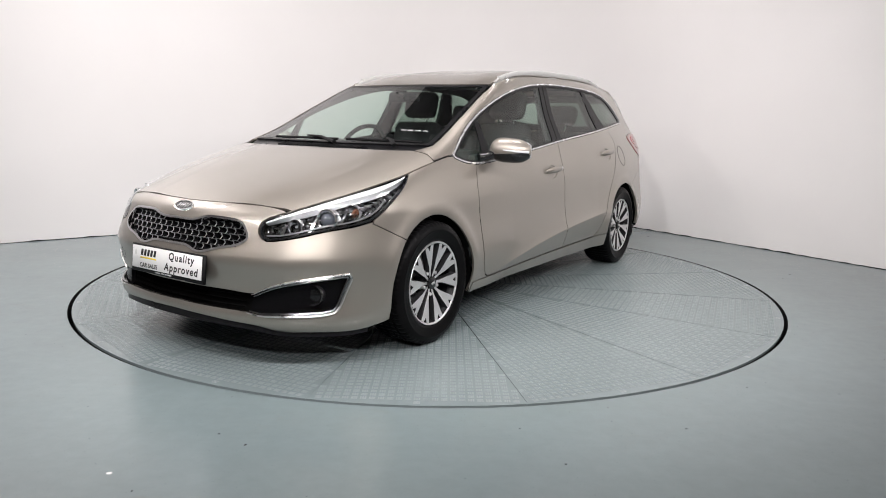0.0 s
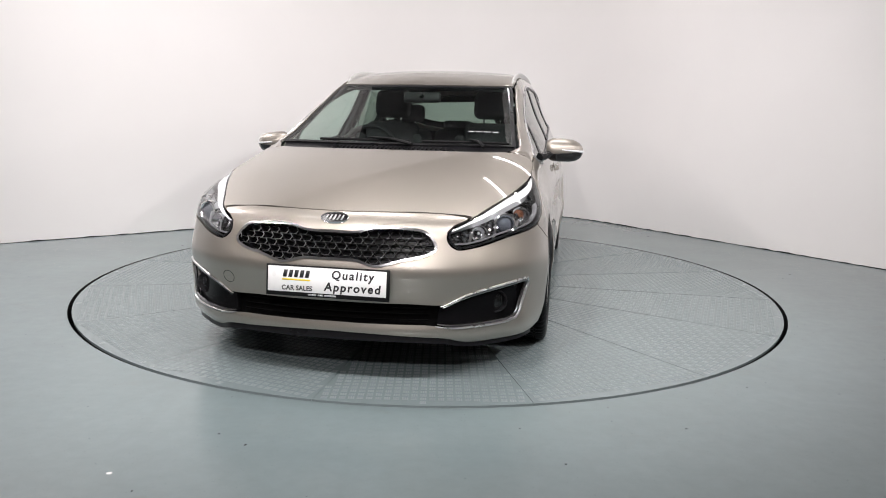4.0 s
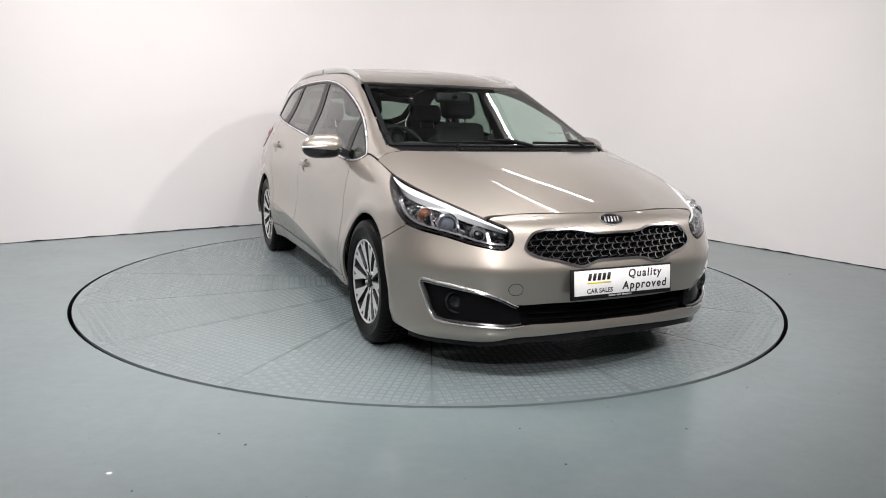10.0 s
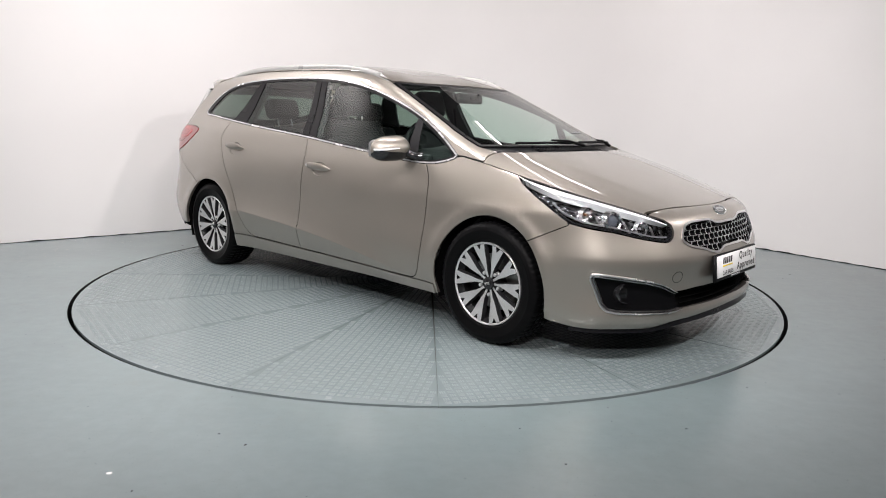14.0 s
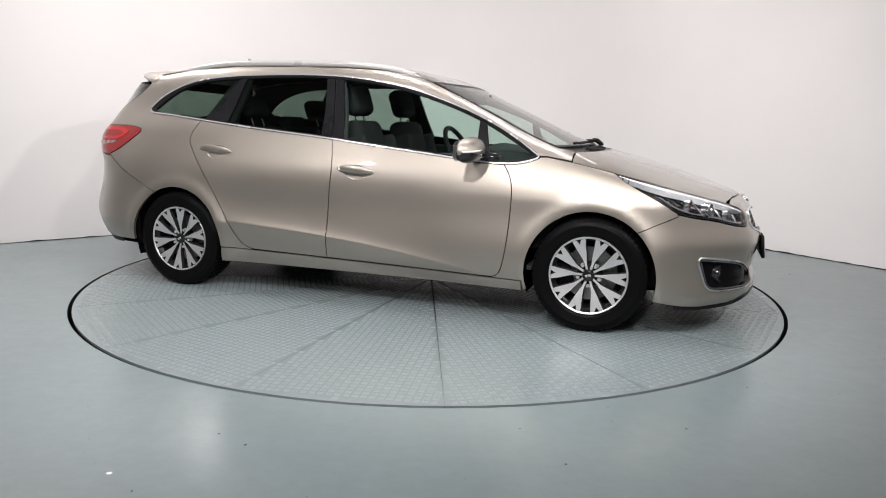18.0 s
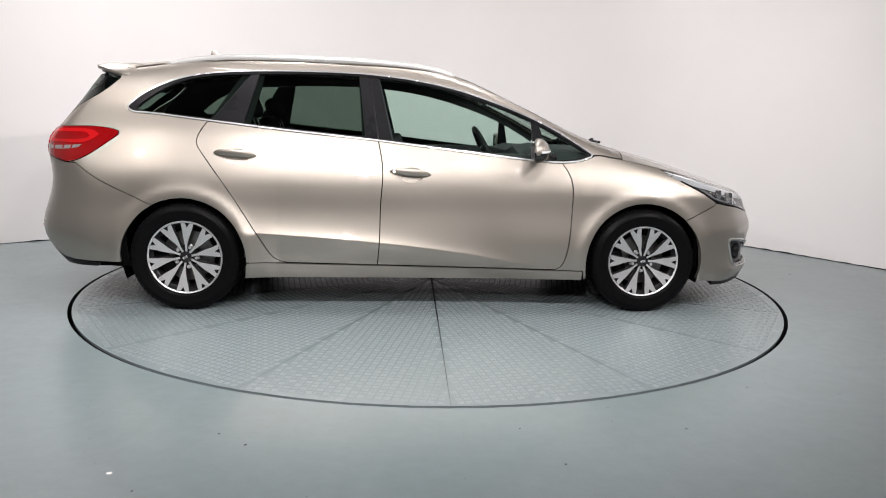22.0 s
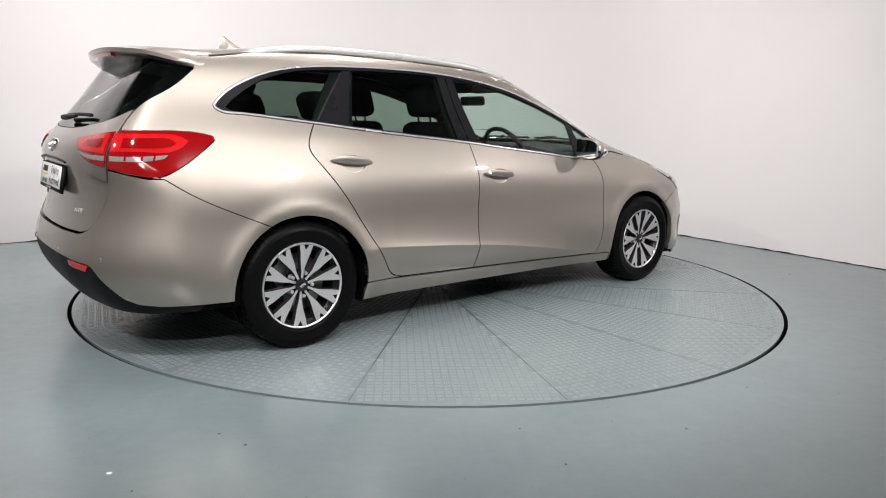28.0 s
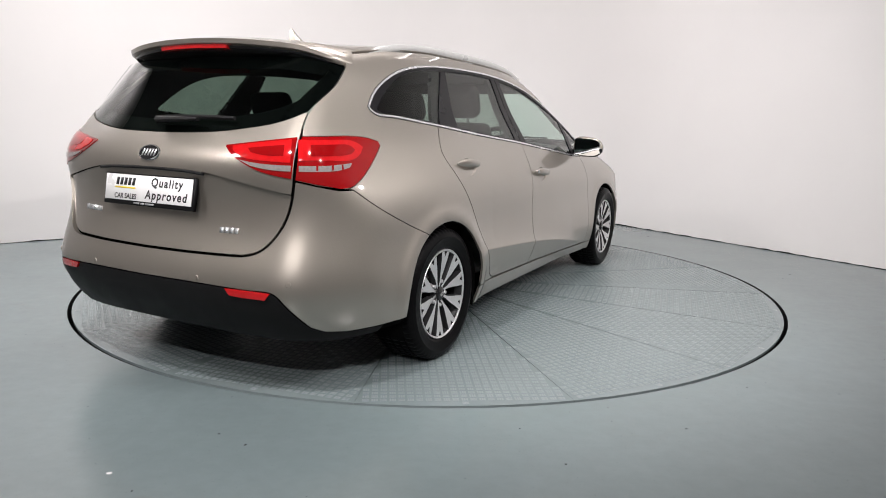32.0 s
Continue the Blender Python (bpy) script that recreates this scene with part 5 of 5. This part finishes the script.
# ---- wheels ----
def wheel_parts(name_parent):
    """One wheel about the origin, its outer face towards +y."""
    rim = solid("wheel", lathe([(0.199, 0.003), (0.203, 0.007), (0.2075, 0.008), (0.210, 0.005), (0.210, -0.006), (0.205, -0.014), (0.190, -0.030), (0.185, -0.10), (0.190, -0.165), (0.205, -0.175), (0.208, -0.19)], 72), ALLOY, name_parent,
                "multi-spoke alloy wheel with machined faces and dark pockets")
    prof = [(0.206, -0.185), (0.224, -0.199), (0.270, -0.207), (0.294, -0.200), (0.3045, -0.186)]
    for g0 in (-0.150, -0.113, -0.076, -0.039):
        prof += [(0.3075, g0 - 0.016), (0.308, g0 - 0.005), (0.302, g0 - 0.004), (0.302, g0 + 0.004), (0.308, g0 + 0.005)]
    prof += [(0.3070, -0.020), (0.3055, -0.006), (0.301, 0.003), (0.294, 0.009), (0.285, 0.013), (0.283, 0.0145), (0.272, 0.016), (0.270, 0.0175), (0.263, 0.0175), (0.261, 0.016), (0.244, 0.0165), (0.242, 0.0155), (0.228, 0.014), (0.217, 0.010), (0.212, 0.004), (0.2085, -0.002)]
    verts, faces = lathe(prof, 192)
    shoulder = [j for j, (r, y) in enumerate(prof) if r > 0.2925]
    for k in range(0, 192, 3):
        for j in shoulder:
            v = verts[k * len(prof) + j]
            v.x, v.z = v.x * 0.986, v.z * 0.986
    solid("tyre", (verts, faces), TYRE, rim, "black road tyre with grooved shoulders")
    for k in range(10):
        a = radians(18 + 36 * k)
        inner = -1 if k % 2 else 1
        pts = [(0.030, -0.0085), (0.070, -0.0085), (0.095, -0.0125), (0.130, -0.021), (0.172, -0.0300), (0.216, -0.0400), (0.217, -0.0125), (0.192, -0.001), (0.217, 0.0125), (0.216, 0.0400), (0.172, 0.0300), (0.130, 0.021), (0.095, 0.0125), (0.070, 0.0085), (0.030, 0.0085)]
        pts = [(0.920 * r, 0.96 * w) for r, w in pts]
        pts = [(r, w + inner * 0.0045 * max(0, 1 - abs(r - 0.10) / 0.06)) for r, w in pts]
        depth = lambda r: 0.006 - 0.020 * max(0.0, (0.21 - r) / 0.16) ** 1.2
        v, f = [], []
        n = len(pts)
        for lev, dz in ((0, 0.0), (1, -0.0025), (2, -0.030)):
            q = inset(pts, 0.002) if lev == 0 else pts
            for r, w in q:
                v.append((r * math.cos(a) - w * math.sin(a), depth(r) + dz, r * math.sin(a) + w * math.cos(a)))
        f += [tuple(range(n))]
        for lev in range(2):
            f += [(lev * n + i, lev * n + (i + 1) % n, (lev + 1) * n + (i + 1) % n, (lev + 1) * n + i) for i in range(n)]
        sp = solid("spoke", (v, f), SPOKE_SIDE, rim)
        sp.data.materials.append(ALLOY)
        for p in sp.data.polygons:
            if len(p.vertices) > 4:
                p.material_index = 1
                p.use_smooth = False
    solid("rim_barrel", lathe([(0.201, 0.000), (0.194, -0.022), (0.183, -0.03), (0.181, -0.16), (0.03, -0.165)], 48), SPOKE_SIDE, rim, "dark wheel barrel")
    solid("hub", lathe([(0.0, -0.022), (0.046, -0.024), (0.062, -0.030), (0.066, -0.04), (0.066, -0.09)], 40), BLACK, rim, "dark hub")
    cap = solid("centre_cap", lathe([(0.0, -0.002), (0.026, -0.003), (0.031, -0.006), (0.033, -0.014)], 32), GLOSS_BLACK, rim, "black centre cap")
    marks = [moved(prism([(-0.0022, -0.007), (0.0022, -0.007), (0.0022, 0.007), (-0.0022, 0.007)], 0.001), Matrix.Translation((x, 0.0005, 0)) @ pose(0, 0, 0, -90, 0, 0) @ pose(0, 0, 0, 0, 0, t)) for x, t in ((-0.012, 0), (-0.007, 25), (0.0, 0), (0.008, -18), (0.012, 18))]
    solid("cap_mark", join(*marks), ALLOY, rim, "small silver maker's mark")
    for k in range(5):
        a = radians(72 * k)
        solid("wheel_bolt", lathe([(0.0, 0.001), (0.007, 0.001), (0.0095, -0.002), (0.0095, -0.02), (0.014, -0.021), (0.015, -0.03)], 12, Matrix.Translation((0.052 * math.cos(a) * 1.12, -0.012, 0.052 * math.sin(a) * 1.12))), ALLOY, rim)
    solid("brake_disc", lathe([(0.05, -0.075), (0.085, -0.072), (0.145, -0.072), (0.147, -0.09), (0.05, -0.092)], 48), DISC, rim, "bare steel brake disc")
    solid("brake_caliper", block(0.075, 0.06, 0.13, 0.012, pose(0.13, -0.085, 0.03)), SATIN_BLACK, rim, "grey brake caliper")
    return rim


first = wheel_parts(car)
spots = [(WHEEL_X, 1, 14), (WHEEL_X, -1, 17), (-WHEEL_X, 1, 3), (-WHEEL_X, -1, 30)]
for i, (x, s, turn) in enumerate(spots):
    m = Matrix.Translation((x, s * 0.856, 0.3072)) @ pose(0, 0, 0, 0, 0, 0 if s > 0 else 180) @ pose(0, 0, 0, 0, turn, 0)
    if i == 0:
        first.matrix_basis = m
    else:
        copy_thing(first, m)
for s, hand in SIDES:
    for x in (WHEEL_X, -WHEEL_X):
        prof = [(ARCH_R + 0.004, s * 0.855), (ARCH_R + 0.012, s * 0.80), (ARCH_R + 0.012, s * 0.50)]
        v, f = [], []
        angs = np.linspace(radians(-20), radians(200), 40)
        for a in angs:
            for r, y in prof:
                v.append((x + r * math.cos(a), y, HUB_Z + r * math.sin(a)))
        k = len(prof)
        f = [(i * k + j, i * k + j + 1, (i + 1) * k + j + 1, (i + 1) * k + j) for i in range(len(angs) - 1) for j in range(k - 1)]
        v2 = len(v)
        v.append((x, s * 0.50, HUB_Z))
        f += [(i * k + k - 1, (i + 1) * k + k - 1, v2) for i in range(len(angs) - 1)]
        mesh_object("arch_liner", v, f, GAP, car, "black wheel arch liner")

# ---- underside, and dark linings behind the skin ----
solid("underbody", block(3.9, 1.14, 0.04, 0.01, pose(0.0, 0, 0.215)), GAP, car, "black underbody")
solid("underbody", block(1.72, 1.60, 0.04, 0.01, pose(0.0, 0, 0.213)), GAP, car, "black underbody")
for x in (1.83, -1.83):
    solid("underbody", block(0.30, 1.16, 0.04, 0.01, pose(x, 0, 0.225)), GAP, car, "black underbody")
def chin(u):
    """Height of the front bumper's lower edge."""
    return float(np.interp(abs(u), [0.0, 0.2, 0.36, 0.44, 0.50, 0.60, 0.767, 0.86], [0.229, 0.224, 0.214, 0.205, 0.184, 0.176, 0.174, 0.180]))


lip = []
for d, dz in ((-0.05, 0.008), (-0.008, 0.004), (-0.004, -0.004), (-0.002, -0.020), (-0.012, -0.028), (-0.09, -0.030), (-0.09, 0.008)):
    us = np.linspace(-0.86, 0.86, 61)
    lip.append(hull_many(frame_nose, [(u, chin(u)) for u in us], 1, d)[0] + np.array([[0, 0, dz - (0.012 if dz < 0 else 0) * max(0.0, 1 - abs(u) / 0.6)] for u in us]))
solid("front_lip", loft([[tuple(row[i]) for row in lip] for i in range(61)]), TRIM, bumper, "unpainted black front lip")
lower_line = [(1.95, 0.24), *arch(WHEEL_X, -8, 188, ARCH_R + 0.006), *arch(-WHEEL_X, -8, 188, ARCH_R + 0.006), (-2.0, 0.24), (-2.0, 0.80), (-1.70, 0.95), (-1.62, 1.08)] + between(GLASS_LOW, -1.58, 0.95) + [(1.2, 0.86), (1.42, 0.82), (1.75, 0.62)]
for s, hand in SIDES:
    skin("side_lining", frame_side, lower_line, GAP, car, s=s, step=0.05, lift=-0.016, flange=0.0, label="black lining behind the doors")
    pill = [(1.15, 0.925), (1.02, 0.925)] + GLASS_TOP[::-1] + between(GLASS_LOW, -1.585, -1.42) + [(-1.75, 1.0), (-1.94, 1.05), (-1.86, 1.17), (-1.70, 1.30)] + [(x, z - 0.012) for x, z in upper]
    skin("pillar_lining", frame_side, pill, LINING, car, s=s, step=0.04, lift=-0.02, flange=0.0, label="grey inner pillar trim")
    for t0, t1, l0, l1 in ((-0.36, -0.235, -0.33, -0.15), (-1.03, -0.90, -1.20, -0.97)):
        skin("pillar_lining", frame_side, between(GLASS_LOW, l0, l1) + between(GLASS_TOP, t1, t0), LINING, car, s=s, step=0.04, lift=-0.022, flange=0.02, label="grey inner pillar trim")
skin("headliner", frame_top, [(0.36, -0.54), (0.39, 0.0), (0.36, 0.54), (-1.78, 0.57), (-1.78, -0.57)], LINING, car, step=0.06, lift=-0.025, flange=0.0, label="grey fabric headliner")
skin("bonnet_lining", frame_top, [(1.97, -0.52), (1.97, 0.52), (1.40, 0.72), (1.16, 0.70), (1.16, -0.70), (1.40, -0.72)], GAP, car, step=0.06, lift=-0.02, flange=0.0, label="black lining below the bonnet")
skin("nose_lining", frame_nose, [(-1.0, 0.24), (1.0, 0.24), (0.95, 0.6), (0.5, 0.68), (-0.5, 0.68), (-0.95, 0.6)], GAP, car, step=0.05, lift=-0.075, flange=0.0, label="black structure behind the bumper")
skin("tail_lining", frame_tail, [(-1.0, 0.24), (1.0, 0.24), (1.0, 0.6), (0.72, 0.95), (0.50, 1.035), (0.0, 1.005), (-0.50, 1.035), (-0.72, 0.95), (-1.0, 0.6)], GAP, car, step=0.05, lift=-0.03, flange=0.0, label="black structure behind the tailgate")

# ---- cabin ----
solid("cabin_floor", block(3.0, 1.50, 0.03, 0.01, pose(-0.5, 0, 0.30)), LINING, car, "dark carpet")
solid("load_floor", block(0.95, 1.10, 0.04, 0.01, pose(-1.60, 0, 0.68)), LINING, car, "dark load floor")
dash = []
for y in np.linspace(-0.70, 0.70, 15):
    q = (y / 0.7) ** 2
    hump = 0.035 * math.exp(-(((y + 0.36) / 0.17) ** 2))
    dash.append([(1.13 - 0.10 * q, y, 0.955 - 0.03 * q), (0.90 - 0.06 * q, y, 0.955 - 0.02 * q), (0.70, y, 0.945 + hump), (0.60, y, 0.915 + hump), (0.585, y, 0.86), (0.62, y, 0.70), (0.70, y, 0.45), (1.0, y, 0.40), (1.15, y, 0.6)])
solid("dashboard", loft(dash), LINING, car, "dark grey moulded dashboard")
sw = pose(0.44, -0.36, 0.895, 0, 62, 0)
wheel_ring = tube([sw @ Vector((0.185 * math.cos(a), 0.185 * math.sin(a), 0)) for a in np.linspace(0, 2 * math.pi, 41)], 0.015, 8)
steer = solid("steering_wheel", wheel_ring, SATIN_BLACK, car, "black leather steering wheel")
solid("steering_hub", join(block(0.13, 0.15, 0.05, 0.02, sw), block(0.05, 0.34, 0.02, 0.008, sw), block(0.17, 0.05, 0.02, 0.008, sw @ pose(0.09, 0, 0))), SATIN_BLACK, steer, "steering wheel hub and spokes")


def pad(sx, sy, sz, r, m):
    return block(sx, sy, sz, r, m, 4)


def seat(x, y):
    back_m = pose(x - 0.27, y, 0.55, 0, -16, 0)
    st = solid("front_seat", join(pad(0.50, 0.50, 0.16, 0.06, pose(x, y, 0.47, 0, -6, 0))), SEAT, car, "dark grey fabric front seat")
    solid("seat_back", join(pad(0.13, 0.40, 0.60, 0.055, back_m @ pose(0, 0, 0.26)), pad(0.17, 0.07, 0.46, 0.03, back_m @ pose(0.03, 0.215, 0.22)), pad(0.17, 0.07, 0.46, 0.03, back_m @ pose(0.03, -0.215, 0.22))), SEAT, st, "bolstered backrest")
    solid("headrest", pad(0.11, 0.27, 0.20, 0.05, back_m @ pose(0.02, 0, 0.690)), SEAT, st, "padded headrest")
    for d in (-0.06, 0.06):
        solid("headrest_post", tube([back_m @ Vector((0, d, 0.52)), back_m @ Vector((0.01, d, 0.66))], 0.006, 8), SATIN, st)


seat(0.17, -0.37), seat(0.17, 0.37)
bench = solid("rear_bench", pad(0.50, 1.30, 0.17, 0.06, pose(-0.58, 0, 0.50)), SEAT, car, "dark grey fabric rear bench")
for y, w in ((-0.43, 0.42), (0.0, 0.38), (0.43, 0.42)):
    m = pose(-0.82, y, 0.60, 0, -20, 0)
    solid("bench_back", pad(0.13, w, 0.52, 0.05, m @ pose(0, 0, 0.20)), SEAT, bench, "upright rear backrest")
    if y:
        solid("headrest", pad(0.10, 0.27, 0.15, 0.045, m @ pose(0.0, 0, 0.60)), SEAT, bench, "padded rear headrest")
        for d in (-0.06, 0.06):
            solid("headrest_post", tube([m @ Vector((0, d, 0.44)), m @ Vector((0, d, 0.56))], 0.006, 8), SATIN, bench)
    else:
        solid("headrest", pad(0.10, 0.25, 0.09, 0.035, m @ pose(0.0, 0, 0.49)), SEAT, bench, "low middle headrest")
solid("interior_mirror", join(pad(0.04, 0.24, 0.065, 0.018, pose(0.44, 0, 1.245, 0, -12, 0)), tube([(0.46, 0, 1.25), (0.52, 0, 1.262)], 0.014, 8)), SATIN_BLACK, car, "black rear-view mirror")
for s, hand in SIDES:
    solid("door_card", block(1.05, 0.05, 0.52, 0.02, pose(0.28, s * 0.73, 0.66)), LINING, car, "dark inner door panel")
    solid("door_card", block(0.85, 0.05, 0.52, 0.02, pose(-0.72, s * 0.73, 0.72)), LINING, car, "dark inner door panel")
    solid("sun_visor", pad(0.15, 0.36, 0.02, 0.008, pose(0.29, s * 0.30, 1.325, 0, 22, 0)), LINING, car, "folded grey sun visor")
    solid("seat_belt", tube([(-0.25, s * 0.62, 1.20), (-0.24, s * 0.66, 0.9), (-0.22, s * 0.68, 0.5)], 0.02, 6, 0.2), SATIN_BLACK, car, "black seat belt")
solid("armrest", pad(0.40, 0.16, 0.12, 0.03, pose(0.05, 0, 0.58)), LINING, car, "dark centre armrest")

# windscreen wipers and cowl vents
for y0, y1 in ((-0.42, 0.10), (0.16, 0.62)):
    path = [(float(np.interp(y, [-0.65, -0.3, 0.0, 0.3, 0.65], [1.105, 1.165, 1.19, 1.165, 1.10])), y) for y in np.linspace(y0, y1, 10)]
    solid("wiper_blade", tube([(x, y, on_top(x, y) + 0.012) for x, y in path], 0.008, 6), BLACK, car, "black windscreen wiper blade")
    px, py = (1.235, y1 + 0.02) if y0 < 0 else (1.19, 0.50)
    mid = path[5]
    solid("wiper_arm", tube([(px, py, on_top(px, py) + 0.012), ((px + mid[0]) / 2, (py + mid[1]) / 2, on_top((px + mid[0]) / 2, (py + mid[1]) / 2) + 0.03), (mid[0], mid[1], on_top(*mid) + 0.026)], [0.017, 0.012, 0.008], 8, 0.6), BLACK, car, "black windscreen wiper arm")
for y in np.arange(-0.30, 0.31, 0.024):
    x = float(np.interp(abs(y), [0, 0.18, 0.34], [1.245, 1.235, 1.215]))
    solid("vent_slat", block(0.05, 0.010, 0.006, 0.002, pose(x, float(y), on_top(x, float(y)) - 0.006, 0, 14, 0)), BLACK, car)

# ---- plates and badges ----
def number_plate(m, parent):
    """Faces along its z axis, x to the reader's right."""
    fr = solid("number_plate", prism([(-0.262, -0.066), (0.262, -0.066), (0.262, 0.062), (-0.262, 0.062)], 0.016, m, 0.004), BLACK, parent, "dealer plate in a black holder")
    solid("plate_face", prism([(-0.252, -0.048), (0.252, -0.048), (0.252, 0.056), (-0.252, 0.056)], 0.004, m @ pose(0, 0, 0.0035), 0.0006), PLATE, fr, "white plate with black lettering")
    up = m @ pose(0, 0, 0.0041)
    lettering("Quality", 0.048, INK, fr, up @ pose(0.110, 0.030, 0), slant=0.12, space=1.25)
    lettering("Approved", 0.048, INK, fr, up @ pose(0.110, -0.020, 0), slant=0.12, space=1.25)
    lettering("CAR SALES", 0.0275, INK, fr, up @ pose(-0.125, -0.032, 0))
    bars = []
    for x in (-0.176, -0.152, -0.128, -0.104, -0.080):
        bars.append(moved(prism([(-0.011, -0.015), (0.005, -0.015), (0.011, 0.015), (-0.005, 0.015)], 0.0006), up @ pose(x, 0.028, 0.0006)))
    solid("maker_bars", join(*bars), INK, fr, "black dealer mark as plain bars")
    solid("yellow_bar", prism([(-0.190, 0.000), (-0.068, 0.000), (-0.068, 0.0065), (-0.190, 0.0065)], 0.0006, up @ pose(0, 0, 0.0006)), YELLOW, fr, "yellow underline")
    tiny = [moved(prism([(x, -0.060), (x + w, -0.060), (x + w, -0.053), (x, -0.053)], 0.0006), m @ pose(0, 0, 0.0007)) for x, w in ((-0.078, 0.036), (-0.036, 0.022), (-0.008, 0.050))]
    solid("holder_bars", join(*tiny), FROST, fr, "small white lettering as plain bars")
    return fr


def emblem(m, parent, rx=0.062, ry=0.031):
    oval = lambda k: [(rx * k * math.cos(a), ry * (1 - (1 - k) * rx / ry) * math.sin(a)) for a in np.linspace(0, 2 * math.pi, 49)[:-1]]
    em = solid("emblem", prism(oval(0.93), 0.010, m @ pose(0, 0, 0.003)), GLOSS_BLACK, parent, "oval black badge with a chrome rim")
    rim = loft([[m @ Vector((*p, z)) for p in oval(k)] for k, z in ((1.0, -0.008), (1.0, 0.003), (0.97, 0.0065), (0.92, 0.006), (0.90, 0.002))], False)
    solid("emblem_rim", rim, CHROME, em, "chrome rim")
    data = [moved(prism([(-0.0036, -0.015), (0.0036, -0.015), (0.0036, 0.015), (-0.0036, 0.015)], 0.002), m @ pose(x, 0, 0.0055, 0, 0, -14)) for x in (-0.034, -0.017, 0.0, 0.017, 0.034)]
    solid("emblem_bars", join(*data), BRIGHT, em, "chrome strokes as plain bars")


number_plate(seat_on((2.220, 0, 0.4405), (0.994, 0, 0.10)), bumper)
number_plate(seat_on((-2.222, 0, 0.800), (-0.985, 0, 0.17)), tailgate)
c, nn = hull_at(frame_nose, 0.0, 0.690)
emblem(seat_on(c, nn), bumper)
c, nn = hull_at(frame_tail, 0.0, 0.948)
emblem(seat_on(c, nn), tailgate, 0.060, 0.034)
for s, w in ((1, 0.13), (-1, 0.088)):
    c, nn = hull_at(frame_tail, 0.345, 0.672 if s < 0 else 0.700, s, -0.010)
    m = seat_on(c, nn)
    n = 5 if s > 0 else 4
    data = []
    for i in range(n):
        x, q = -w / 2 + w * (i + 0.5) / n, w / n * 0.40
        data.append(moved(loft([[Vector((px, py, z)) for px, py in ((-q, -0.011), (q, -0.011), (q, 0.011), (-q, 0.011))] for z in (0, 0.0035)]), m @ pose(x, 0, 0)))
    solid("model_badge", join(*data), BRIGHT, tailgate, "chrome model badge as plain bars")
# ---- end of car ----


def motions():
    """The deck turns at an even pace and carries the car."""
    for thing, off in ((turntable, (0.0, 0.0)), (car, (-0.117, -0.0156))):
        rows = []
        for t in range(0, 33, 2):
            m = pose(0, 0, 0, 0, 0, -124.405 + 5.78056 * t)
            rows.append((float(t), m @ Matrix.Translation((*off, 0))))
        walk(thing, rows)


motions()
